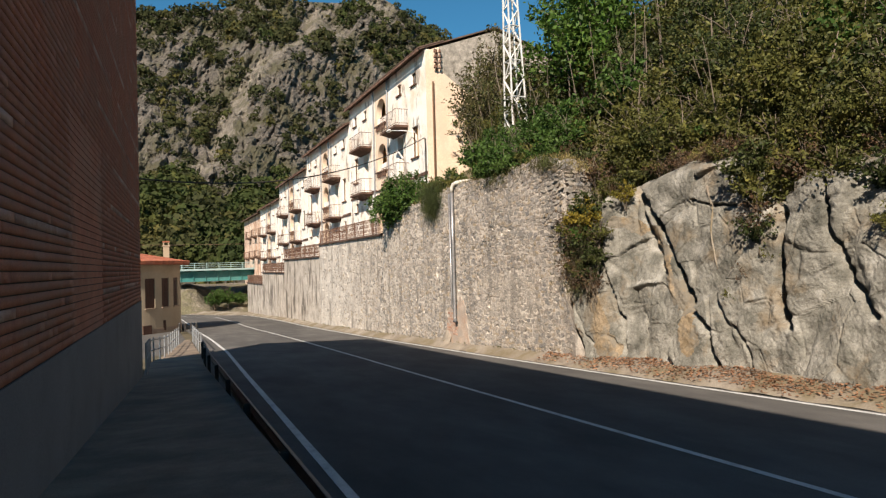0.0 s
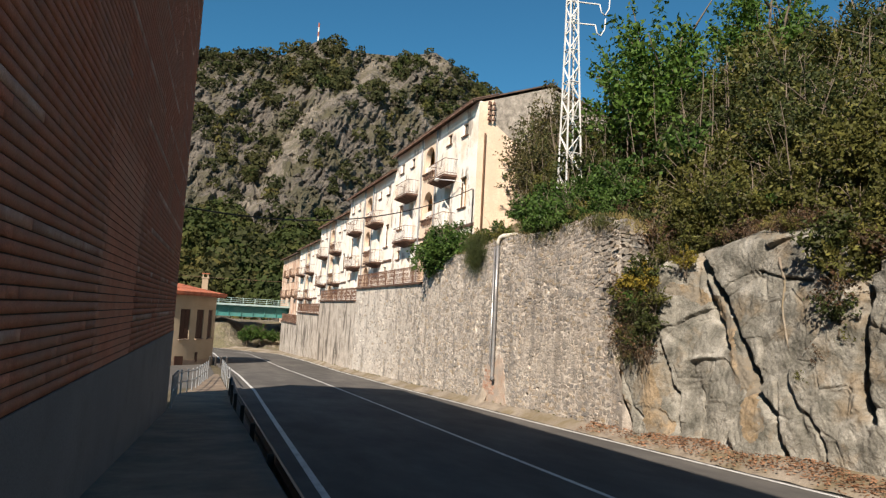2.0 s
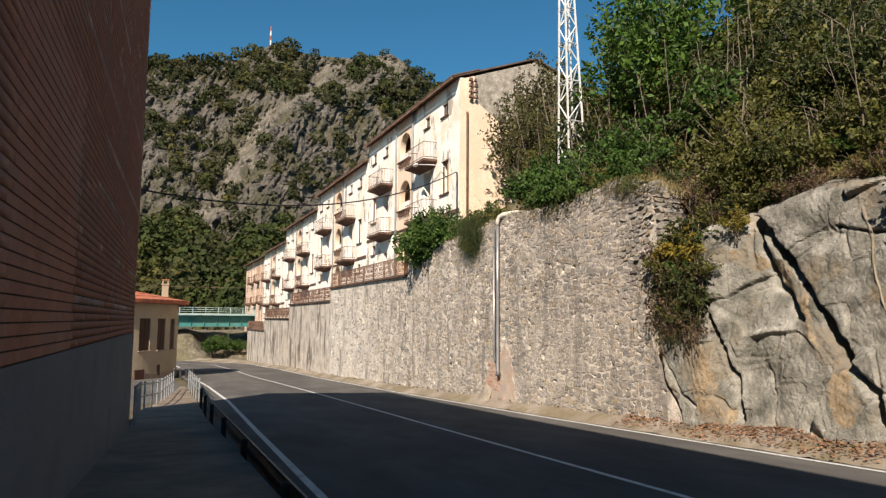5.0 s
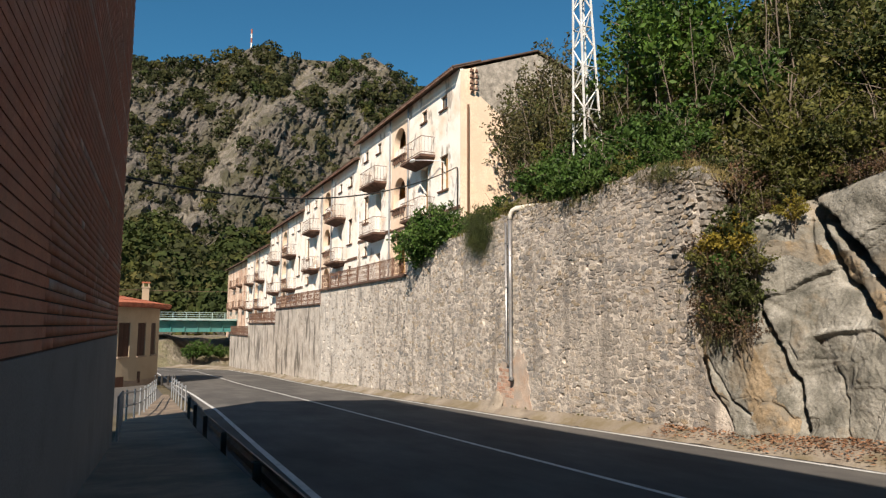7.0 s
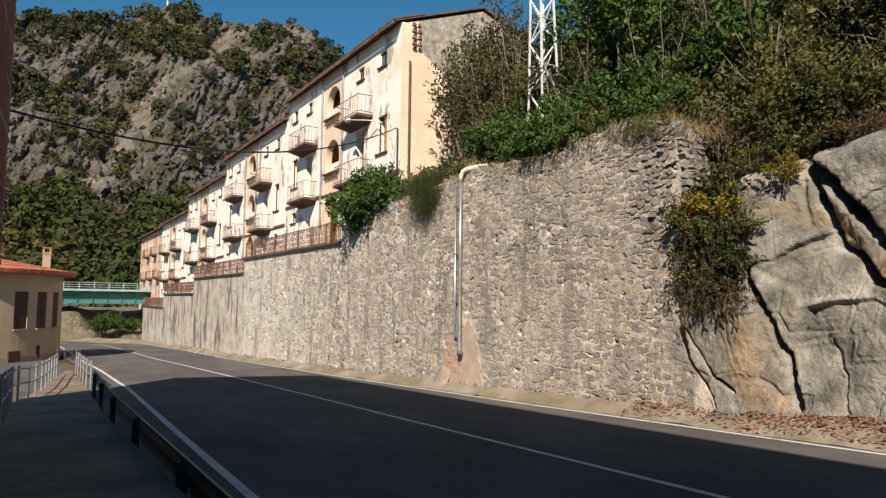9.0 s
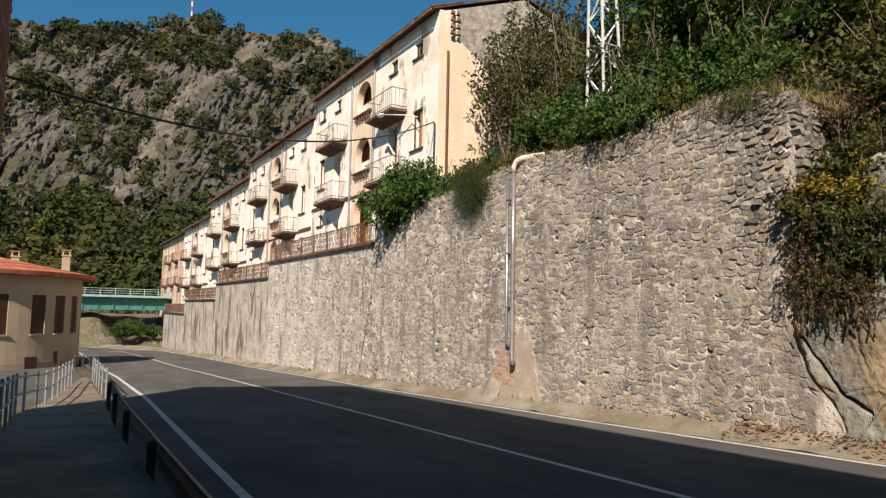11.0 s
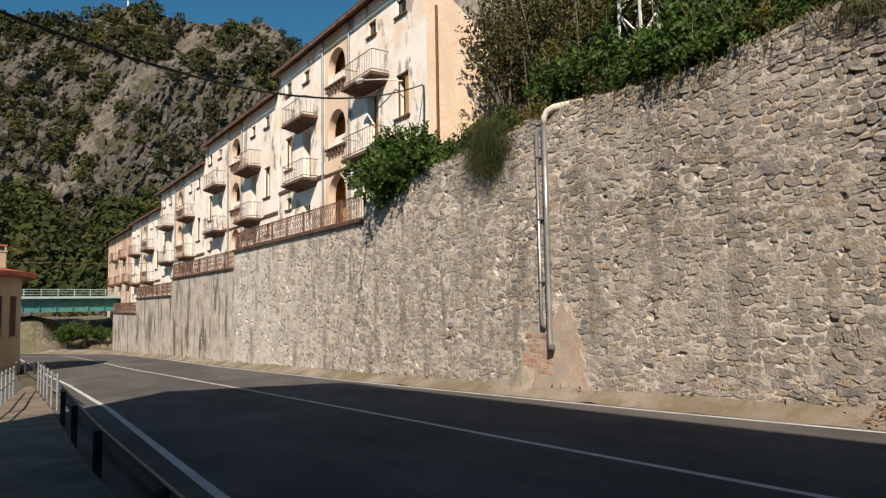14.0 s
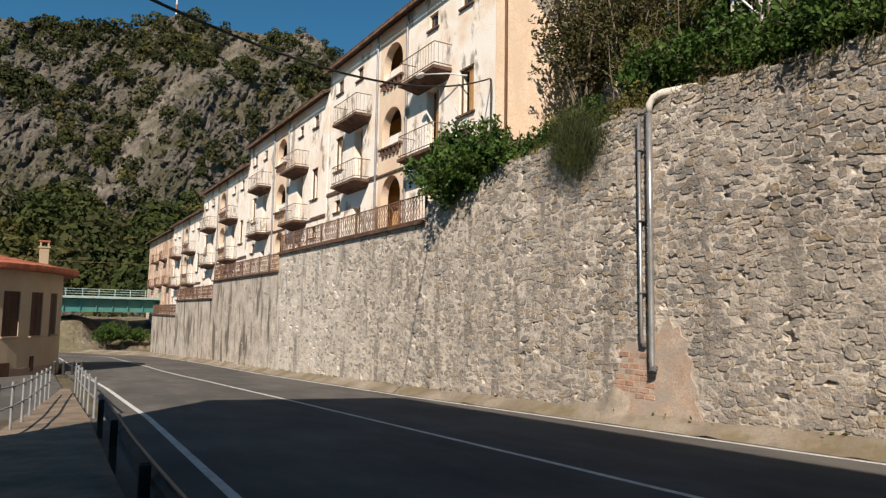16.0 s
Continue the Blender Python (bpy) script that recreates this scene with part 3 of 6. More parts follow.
# out of view; south-east corner pushed out so the shadow reaches the edge line
ring = [(B_NE[0] + 0.2, B_NE[1] + 0.1), (B_NW[0], B_NW[1] + 0.15), B_SW, (B_SE[0] + 2.3, B_SE[1])]
under(prism("roof", ring, BH + 0.002, BH + 0.22, rail_steel), brick_house)
BL, BC, BJ = 0.30, 0.098, 0.014
along = Vector((0.0438, 1, 0)).normalized()
ang_b = -math.atan(0.0438)
pieces, singles, pale = [], [], []
rb = random.Random(4)
z = BASE_TOP + 0.004
row = 0
while z < BH - 0.1:
    s = 0.15 * (row % 2)
    while s < 21.6:
        top = Vector((B_NE[0], B_NE[1], 0)) - along * s
        s1 = min(s + BL, 21.6)
        if 10.0 <= s < 13.1 and z < 3.5:
            singles.append((s, z))
        else:
            d = rb.uniform(-0.0002, 0.0003)
            o = Vector((d, 0, 0))
            a = top + o
            b = Vector((B_NE[0], B_NE[1], 0)) - along * s1 + o
            i = Vector((-0.016, 0, 0))
            z0, z1 = z + BJ, z + BC
            A0, A1, B0, B1 = (Vector((a.x, a.y, z0)), Vector((a.x, a.y, z1)), Vector((b.x, b.y, z0)), Vector((b.x, b.y, z1)))
            dest = pale if row % 8 in (5,) and noise.noise(Vector((s * 0.4, row * 3.3, 0))) > -0.1 else pieces
            dest += [(B0, A0, A1, B1), (B1, A1, A1 + i, B1 + i), (B0 + i, A0 + i, A0, B0), (B0 + i, B0, B1, B1 + i), (A0, A0 + i, A1 + i, A1)]
        s += BL
    z += BC
    row += 1
for group, material in ((pieces, brick), (pale, brick_pale)):
    n = len(group) // 5
    flat = np.array([[tuple(p) for p in q] for q in group])
    ob = quads_from("brickwork", flat, material)
    bm = bmesh.new()
    bm.from_mesh(ob.data)
    bmesh.ops.remove_doubles(bm, verts=bm.verts, dist=0.0004)
    bm.to_mesh(ob.data)
    bm.free()
    under(ob, brick_house)
    ob["kind"] = "stuff"
bm = bmesh.new()
add_box(bm, (-0.016, -BL, BJ), (0, 0, BC), 0.0)
one = part("brick", bm, brick_one)
for k, (s, z) in enumerate(singles):
    p = Vector((B_NE[0], B_NE[1], z)) - along * s
    q = one if k == 0 else new("brick", one.data)
    q.matrix_basis = Matrix.Translation(p) @ Matrix.Rotation(ang_b, 4, 'Z') @ Matrix.Diagonal((rb.uniform(0.96, 1.04), 1, 1, 1))
    under(q, brick_house)

# ---------------------------------------------------------------- rock face
CRACKS = [
    (0.11, 0.50, [(22.45, 2.7), (22.27, 2.18), (21.88, 1.22), (21.33, 0.31), (20.9, -0.7), (20.7, -1.3)]),
    (0.11, 0.50, [(20.98, 3.6), (20.5, 2.55), (20.2, 1.8), (19.78, 1.45), (19.4, 1.05)]),
    (0.14, 0.80, [(20.95, 3.65), (20.36, 2.99), (19.88, 2.36), (19.13, 1.48), (18.63, 0.81), (18.16, 0.12), (17.54, -0.38), (17.43, -0.84), (17.1, -1.3)]),
    (0.050, 0.16, [(22.1, 1.45), (21.46, 1.52), (20.85, 1.89), (20.25, 2.08)]),
    (0.040, 0.10, [(20.0, 2.5), (19.5, 2.76), (18.95, 2.96)]),
    (0.055, 0.16, [(18.6, 2.99), (18.07, 2.83), (17.0, 2.69)]),
    (0.17, 0.55, [(15.7, 3.1), (15.5, 2.3), (15.55, 1.3), (15.5, 0.43), (15.2, -0.1)]),
    (0.060, 0.24, [(16.8, -0.2), (16.41, -0.5), (16.1, -1.2)]),
    (0.045, 0.08, [(20.2, 0.0), (19.92, -0.6), (19.75, -1.35)]),
    (0.055, 0.13, [(23.2, 0.1), (22.75, -0.5), (22.4, -0.9), (21.95, -1.12)]),
    (0.11, 0.32, [(14.5, 3.0), (14.26, 1.69), (13.9, 0.9), (13.2, 0.2)]),
    (0.10, 0.22, [(12.4, 3.2), (12.0, 1.4), (11.2, -0.6)]),
]
OCHRE = [(0.34, [(22.5, 0.75), (22.05, -0.1), (21.3, -1.3)]), (0.16, [(23.6, 1.0), (23.3, -0.2), (22.7, -1.0)]), (0.20, [(20.2, 2.2), (19.5, 1.5), (18.9, 0.7), (18.3, -0.1), (18.0, -0.9)]),
         (0.18, [(21.6, 2.6), (21.0, 2.45), (20.6, 2.3)]), (0.16, [(18.4, 3.9), (18.9, 4.2)])]


def seg_dist(p, a, b):
    ax, ay = b[0] - a[0], b[1] - a[1]
    t = max(0, min(1, ((p[0] - a[0]) * ax + (p[1] - a[1]) * ay) / (ax * ax + ay * ay)))
    return math.hypot(p[0] - a[0] - t * ax, p[1] - a[1] - t * ay)


def rock_top(y):
    return lerp(y, [-12, 10, 14.3, 15.4, 17.7, 19.3, 21, 22.5, 24], [3.2, 3.3, 3.6, 3.4, 4.15, 4.2, 3.9, 3.6, 3.4])


ry_list, nz_rows = span(-8, 12.0, 0.2) + span(12.03, 24.0, 0.030), 215


def rock_x(y, z):
    z0, z1 = road_z(y) - 0.15, rock_top(y) + 0.25
    wy, wz = y + 0.35 * noise.noise(Vector((y * .6, z * .6, 1))), z + 0.35 * noise.noise(Vector((y * .6, z * .6, 9)))
    d, pts = noise.voronoi(Vector((wy * 0.42 + wz * 0.16, wz * 0.30 - wy * 0.06, 3.3)))
    c = pts[0]
    h1 = noise.cell(c * 7.3)
    h2 = noise.cell(c * 5.1 + Vector((9, 2, 4)))
    e = smoothstep(0.0, 0.055, d[1] - d[0])
    x = 9.12 + 0.19 * (z - z0) + e * (0.06 * h1 + 0.24 * h2 * (wz * 0.30 - wy * 0.06 - c.y) + 0.22 * h1 * (wy * .42 + wz * 0.16 - c.x))
    x += 0.04 * math.exp(-((d[1] - d[0]) / 0.03) ** 2)
    g = Vector((wy * 1.0 + wz * 0.45, wz * 0.75 - wy * 0.15, 6.1))
    d, pts = noise.voronoi(g)
    c = pts[0]
    t1, t2 = noise.cell(c * 6.1), noise.cell(c * 4.3 + Vector((3, 8, 1)))
    x += smoothstep(0.0, 0.12, d[1] - d[0]) * (0.025 * t2 + 0.11 * t1 * (g.x - c.x) + 0.11 * t2 * (g.y - c.y))
    x += 0.03 * math.exp(-((d[1] - d[0]) / 0.035) ** 2)
    x += 0.11 * noise.fractal(Vector((y * 0.8, z * 0.7, 0)), 0.85, 2.1, 6) + 0.008 * noise.noise(Vector((y * 9, z * 9, 2)))
    for wdt, dep, line in CRACKS:
        q = (y + 0.09 * noise.noise(Vector((z * 2.2, y * 2.2, 0))) + 0.03 * noise.noise(Vector((z * 8, y * 8, 4))), z + 0.04 * noise.noise(Vector((z * 5, y * 5, 8))))
        m = min(seg_dist(q, a, b) for a, b in zip(line, line[1:]))
        if m < wdt * 3:
            x += dep * math.exp(-(m / (wdt * 0.6)) ** 2) * (0.45 + 0.55 * smoothstep(-0.35, 0.1, noise.noise(Vector((y * 1.7, z * 1.7, dep * 9)))))
        (ya, za), (yb, zb_) = line[0], line[-1]
        side = (yb - ya) * (z - za) - (zb_ - za) * (y - ya)
        side /= math.hypot(yb - ya, zb_ - za)
        x += 0.14 * min(1, dep * 2) * math.exp(-m / 0.55) * smoothstep(-0.10, 0.14, side)
    x += 1.3 * smoothstep(0.86, 1.0, (z - z0) / (z1 - z0)) ** 2
    s = seam_y(z)
    return x - 0.30 * smoothstep(20.6, 22.4, y) + 0.7 * smoothstep(s - 0.05, s + 0.45, y)


vs, fs = [], []
for y in ry_list:
    z0, z1 = road_z(y) - 0.15, rock_top(y) + 0.25
    for k in range(nz_rows + 1):
        z = z0 + (z1 - z0) * k / nz_rows
        vs.append((rock_x(y, z), y, z))
w = nz_rows + 1
for i in range(len(ry_list) - 1):
    for k in range(nz_rows):
        q = i * w + k
        fs.append((q, q + 1, q + w + 1, q + w))
face = obj_from("rock_face", vs, fs, rock)
face.data.materials.append(rock_ochre)
shade = []
for f in fs:
    _, y, z = vs[f[0]]
    if 17.5 < y < 24:
        q = (y + 0.3 * noise.noise(Vector((y * 1.5, z * 1.5, 6))) + 0.12 * noise.noise(Vector((y * 6, z * 6, 2))), z)
        shade.append(1 if any(min(seg_dist(q, a, b) for a, b in zip(ln, ln[1:])) < wd for wd, ln in OCHRE) else 0)
    else:
        shade.append(0)
face.data.polygons.foreach_set("material_index", shade)
tagged(face, "fractured grey rock face with ochre streaks and deep cracks", "rock", "", "structure")
# drill groove left in the rock
path_tube("rock_groove", [(sum(rock_x(18.02 - 0.034 * j, 3.3 - 0.135 * j) for j in range(k - 1, k + 2)) / 3 - 0.008, 18.02 - 0.034 * k + 0.006 * math.sin(k * 1.9), 3.3 - 0.135 * k) for k in range(17)], [0.036 - 0.0012 * k + 0.006 * math.sin(k * 2.3) for k in range(17)], shoulder)
tagged(bpy.data.objects["rock_groove"], "pale drill groove running down the grey rock", "rock mark")


# hillside above the wall and the rock
def hill_z(x, y):
    s = smoothstep(24.2, 22.4, y)
    t = s * (rock_top(y) + 0.12) + (1 - s) * wall_top(min(max(y, 22.6), 42.2))
    if y > 42.2:
        t = 4.0
    d = x - 9.6 - 1.0 * s
    z = t + 0.05 + (0.62 * d if d < 9 else 5.58 + 0.48 * (d - 9)) * smoothstep(0, 2.2, d)
    return z + 0.25 * noise.fractal(Vector((x * .4, y * .4, 2)), 1, 2, 4) * smoothstep(0, 1, d)


hx = [9.75, 10.1, 10.5, 11, 11.7, 12.5, 13.5, 15, 17, 19, 22, 26, 32, 40, 55, 80, 120]
hy = span(-60, 12, 4) + span(13, 42.0, 0.5)
vs = [(x + 1.0 * smoothstep(24.2, 22.4, y), y, hill_z(x + 1.0 * smoothstep(24.2, 22.4, y), y) - (0.9 if x < 9.8 else 0)) for y in hy for x in hx]
fs = []
for i in range(len(hy) - 1):
    for k in range(len(hx) - 1):
        q = i * len(hx) + k
        fs.append((q, q + 1, q + len(hx) + 1, q + len(hx)))
tagged(obj_from("ground_hillside", vs, fs, soil, None, "", True), "steep earth hillside covered with scrub above the road", "hillside", "", "structure")
hx2 = [22.2, 26, 32, 40, 55, 80, 120]
hy2 = span(42.0, 140, 4)
vs = [(x, y, lerp(y, [42, 140], [9, 3]) + 0.55 * (x - 22.2)) for y in hy2 for x in hx2]
fs = []
for i in range(len(hy2) - 1):
    for k in range(len(hx2) - 1):
        q = i * len(hx2) + k
        fs.append((q, q + 1, q + len(hx2) + 1, q + len(hx2)))
tagged(obj_from("ground_hillside_far", vs, fs, soil, None, "", True), "scrubby hillside rising behind the terraced houses", "hillside", "", "structure")

# ---------------------------------------------------------------- terraced houses
HL, AX, EAVE, HD = 17.2, 8.8, 11.15, 9.6


def cell_wall(name, y0, y1, z0, z1, holes, thick, material, parent, label=""):
    """A facade of that thickness in the plane x = 0, with openings cut through."""
    ys = sorted({y0, y1, *[v for h in holes for v in h[:2] if y0 < v < y1]})
    zs = sorted({z0, z1, *[v for h in holes for v in h[2:4]]})
    bm = bmesh.new()
    grid = {}

    def vert(i, k, d):
        key = (i, k, d)
        if key not in grid:
            grid[key] = bm.verts.new((thick if d else 0.0, ys[i], zs[k]))
        return grid[key]

    def solid(i, k):
        if not (0 <= i < len(ys) - 1 and 0 <= k < len(zs) - 1):
            return False
        cy, cz = (ys[i] + ys[i + 1]) / 2, (zs[k] + zs[k + 1]) / 2
        return not any(h[0] < cy < h[1] and h[2] < cz < h[3] for h in holes)

    for i in range(len(ys) - 1):
        for k in range(len(zs) - 1):
            if not solid(i, k):
                continue
            bm.faces.new([vert(i, k, 0), vert(i, k + 1, 0), vert(i + 1, k + 1, 0), vert(i + 1, k, 0)])
            bm.faces.new([vert(i, k, 1), vert(i + 1, k, 1), vert(i + 1, k + 1, 1), vert(i, k + 1, 1)])
            for di, dk, e in ((-1, 0, ((i, k), (i, k + 1))), (1, 0, ((i + 1, k + 1), (i + 1, k))), (0, -1, ((i + 1, k), (i, k))), (0, 1, ((i, k + 1), (i + 1, k + 1)))):
                if not solid(i + di, k + dk):
                    (a, b), (c, d) = e
                    bm.faces.new([vert(a, b, 0), vert(a, b, 1), vert(c, d, 1), vert(c, d, 0)])
    return part(name, bm, material, parent, label)


def arch_fill(name, yc, w, ztop, material, parent, thick):
    """The two spandrels that turn the top of a square opening into a round arch."""
    r = w / 2
    bm = bmesh.new()
    n = 10
    for side in (-1, 1):
        curve = [(yc + side * r * math.sin(a), ztop - r + r * math.cos(a)) for a in [math.pi / 2 * k / n for k in range(n + 1)]]
        ringp = curve + [(yc + side * r, ztop)]
        f = [bm.verts.new((0.0, y, z)) for y, z in ringp]
        g = [bm.verts.new((thick, y, z)) for y, z in ringp]
        m = len(ringp)
        for k in range(1, n + 1):
            bm.faces.new((f[k - 1], f[k], f[m - 1]))
            bm.faces.new((g[k], g[k - 1], g[m - 1]))
            bm.faces.new((f[k - 1], g[k - 1], g[k], f[k]))
    bmesh.ops.recalc_face_normals(bm, faces=bm.faces)
    return part(name, bm, material, parent)


baluster_mesh = None


def balcony(parent, yc, z, half=1.55, deep=0.85):
    global baluster_mesh
    bm = bmesh.new()
    ring0 = [(0, yc - half * 0.86, z - 0.42), (0, yc + half * 0.86, z - 0.42), (-deep * 0.55, yc + half * 0.8, z - 0.26), (-deep * 0.55, yc - half * 0.8, z - 0.26)]
    ring1 = [(0, yc - half, z - 0.14), (0, yc + half, z - 0.14), (-deep, yc + half, z - 0.14), (-deep, yc - half, z - 0.14)]
    a = [bm.verts.new(p) for p in ring0]
    b = [bm.verts.new(p) for p in ring1]
    bm.faces.new(a[::-1])
    for k in range(4):
        bm.faces.new((a[k], a[(k + 1) % 4], b[(k + 1) % 4], b[k]))
    bm.faces.new(b)
    bmesh.ops.recalc_face_normals(bm, faces=bm.faces)
    slab = part("balcony", bm, slab_concrete, parent, "rusty moulded balcony with a thin iron railing")
    box("slab", (-deep - 0.05, yc - half - 0.05, z - 0.138), (0.0, yc + half + 0.05, z), slab_concrete, slab)
    bm = bmesh.new()
    h = 1.02
    c = [(0.0, yc - half), (-deep, yc - half), (-deep, yc + half), (0.0, yc + half)]
    for zz in (z + 0.12, z + h):
        for p, q in zip(c, c[1:]):
            add_tube(bm, (p[0], p[1], zz), (q[0], q[1], zz), 0.022, sides=5)
    part("railing", bm, pale_iron, slab)
    if baluster_mesh is None:
        bm = bmesh.new()
        add_tube(bm, (0, 0, 0.0), (0, 0, 1.0), 0.009, sides=4)
        first = part("baluster", bm, pale_iron)
        baluster_mesh = first.data
        bpy.data.objects.remove(first)
    spots = [(-deep, yc - half + 2 * half * k / 13) for k in range(14)] + [(-deep * k / 4, yc + s * half) for k in range(1, 4) for s in (-1, 1)]
    for x, y in spots:
        q = new("baluster", baluster_mesh)
        q.location = (x, y, z)
        q.parent = slab


def window(parent, yc, w, z0, z1, style="shutter"):
    fr = empty("window")
    fr.parent = parent
    bm = bmesh.new()
    d = 0.12
    for lo, hi in (((d, yc - w / 2, z0), (d + 0.06, yc - w / 2 + 0.06, z1)), ((d, yc + w / 2 - 0.06, z0), (d + 0.06, yc + w / 2, z1)),
                   ((d, yc - w / 2 + 0.062, z1 - 0.06), (d + 0.06, yc + w / 2 - 0.062, z1)), ((d, yc - w / 2 + 0.062, z0), (d + 0.06, yc + w / 2 - 0.062, z0 + 0.06))):
        add_box(bm, lo, hi)
    part("frame", bm, old_wood, fr)
    box("sill", (-0.10, yc - w / 2 - 0.12, z0 - 0.09), (0.10, yc + w / 2 + 0.12, z0 - 0.003), slab_concrete, fr)
    if style == "shutter":
        box("shutter", (d + 0.02, yc - w / 2 + 0.065, z0 + 0.065), (d + 0.05, yc - 0.01, z1 - 0.065), worn_shutter, fr)
    else:
        box("pane", (d + 0.025, yc - w / 2 + 0.065, z0 + 0.065), (d + 0.035, yc + w / 2 - 0.065, z1 - 0.065), glass_dark, fr)


def terraced_house():
    h = empty("terraced_house", (0, 0, 0), "abandoned cream terraced house with rusty balconies and arched loggias", "house", "row of terraced houses")
    arches = [(3.55, 0.12), (6.95, 5.0), (10.2, 8.35)]
    holes_a = [(AX - 1.05, AX + 1.05, zb, zt) for zt, zb in arches]
    cell_wall("wall", AX - 1.45, AX + 1.45, -0.6, EAVE, holes_a, 0.4, ochre, h, "ochre plaster bay with round arches")
    for zt, zb in arches:
        arch_fill("arch", AX, 2.10, zt, ochre, h, 0.4)
        if zb > 1:
            bm = bmesh.new()
            add_box(bm, (-0.16, AX - 1.2, zb - 0.10), (0.0, AX + 1.2, zb - 0.002))
            for k in range(5):
                y = AX - 0.8 + 0.4 * k
                add_box(bm, (-0.13, y - 0.09, zb - 0.42), (0.0, y + 0.09, zb - 0.102))
            part("loggia_ledge", bm, slab_concrete, h)
            box("parapet", (0.1, AX - 1.048, zb + 0.002), (0.25, AX + 1.048, zb + 0.55), cream, h)
    for a, b in ((0.0, AX - 5.62), (AX - 2.38, AX + 2.38), (AX + 5.62, HL)):
        box("string_course", (-0.07, a, 3.62), (-0.002, b, 3.72), slab_concrete, h)
    for sgn, tag in ((-1, "near"), (1, "far")):
        y0, y1 = (0.0, AX - 1.452) if sgn < 0 else (AX + 1.452, HL)
        dy, wy = AX + sgn * 4.0, AX + sgn * 6.75
        holes = [(dy - 0.5, dy + 0.5, 0.12, 2.5), (dy - 0.55, dy + 0.55, 3.85, 6.75), (dy - 0.38, dy + 0.38, 9.5, 10.2),
                 (wy - 0.42, wy + 0.42, 2.55, 3.25), (wy - 0.55, wy + 0.55, 4.95, 6.9), (wy - 0.42, wy + 0.42, 9.5, 10.28)]
        cell_wall("wall", y0, y1, -0.6, EAVE, holes, 0.4, cream, h)
        window(h, wy, 0.84, 2.55, 3.25)
        window(h, wy, 1.10, 4.95, 6.9)
        window(h, wy, 0.84, 9.5, 10.28, "pane")
        window(h, dy, 0.76, 9.5, 10.2, "pane")
        box("door", (0.16, dy - 0.49, 0.13), (0.2, dy + 0.05, 2.49), old_wood, h, "half-open wooden door")
        box("door", (0.16, dy - 0.49, 3.86), (0.2, dy - 0.05, 6.74), worn_shutter, h, "half-open wooden door")
        for zz in (3.75, 7.2):
            balcony(h, dy, zz)
        box("string_course", (-0.05, min(y0, y1) + 0.02, 4.62 - 0.9), (0.0, dy - 2.25 if sgn < 0 else y1 - 0.02, 4.72 - 0.9) if sgn < 0 else (0.0, y1 - 0.02, 4.72 - 0.9), slab_concrete, h)
        px = AX + sgn * 1.62
        tube("drainpipe", (-0.08, px, -0.4), (-0.08, px, EAVE - 0.05), 0.06, zinc_pipe, h, "", sides=8)
    box("inner_wall", (1.15, 0.3, -0.5), (1.3, HL - 0.3, EAVE - 0.2), inner_ochre, h)
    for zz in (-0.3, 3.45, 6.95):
        box("floor_slab", (0.402, 0.3, zz), (1.148, HL - 0.3, zz + 0.25), shaded_inside, h)
    # roof: two pitches, with a row of tile ends along the eave
    ridge = EAVE + 1.75
    bm = bmesh.new()
    prof = [(-0.42, EAVE - 0.10), (HD / 2, ridge), (HD + 0.4, EAVE - 0.10), (HD + 0.4, EAVE - 0.2), (HD / 2, ridge - 0.09), (-0.42, EAVE - 0.18)]
    f = [bm.verts.new((x, -0.09, z + 0.10)) for x, z in prof]
    g = [bm.verts.new((x, HL - 0.10, z + 0.10)) for x, z in prof]
    bm.faces.new(f[::-1])
    bm.faces.new(g)
    for k in range(6):
        bm.faces.new((f[k], f[(k + 1) % 6], g[(k + 1) % 6], g[k]))
    bmesh.ops.recalc_face_normals(bm, faces=bm.faces)
    roof = part("roof", bm, old_tile, h)
    bm = bmesh.new()
    y = -0.05
    while y < HL - 0.2:
        add_tube(bm, (-0.50, y, EAVE - 0.01), (1.2, y, EAVE - 0.01 + 1.70 * 0.355), 0.07, sides=6)
        y += 0.24
    part("roof_edge", bm, old_tile, roof)
    box("gutter", (-0.54, -0.05, EAVE - 0.19), (-0.45, HL - 0.15, EAVE - 0.10), rust, h)
    box("back_wall", (HD - 0.3, 0.02, -1.0), (HD, HL - 0.02, EAVE - 0.1), cream, h)
    return h


house = terraced_house()
house.matrix_basis = pose(12.0, 42.3, 3.24)
for k, (y, zdrop) in enumerate(((59.65, -1.12), (76.9, -2.45), (94.1, -4.0)), 1):
    copy_thing(house, pose(12.0, y, 3.24 + zdrop))

# gable end of the first house: plaster below, bare stone above
gab = house


def slab_poly(name, pts, y0, y1, material, parent, label=""):
    bm = bmesh.new()
    f = [bm.verts.new((x, y0, z)) for x, z in pts]
    g = [bm.verts.new((x, y1, z)) for x, z in pts]
    n = len(pts)
    bm.faces.new(f)
    bm.faces.new(g[::-1])
    for k in range(n):
        bm.faces.new((f[k], g[k], g[(k + 1) % n], f[(k + 1) % n]))
    bmesh.ops.recalc_face_normals(bm, faces=bm.faces)
    return part(name, bm, material, parent, label)


slab_poly("gable_wall", [(0.0, -1.2), (9.6, -1.2), (9.6, 7.0), (3.4, 8.2), (2.4, 8.9), (1.0, 9.9), (0.9, 11.35), (0.0, 11.05)], -0.03, 0.0, ochre, gab, "yellow-ochre plaster gable end with shadows")
slab_poly("gable_stone_wall", [(9.6, 7.002), (9.6, 11.0), (4.8, 12.75), (0.902, 11.36), (1.002, 9.902), (2.402, 8.902), (3.402, 8.202)], -0.02, 0.02, gable_stone, gab, "bare rubble stone upper gable")
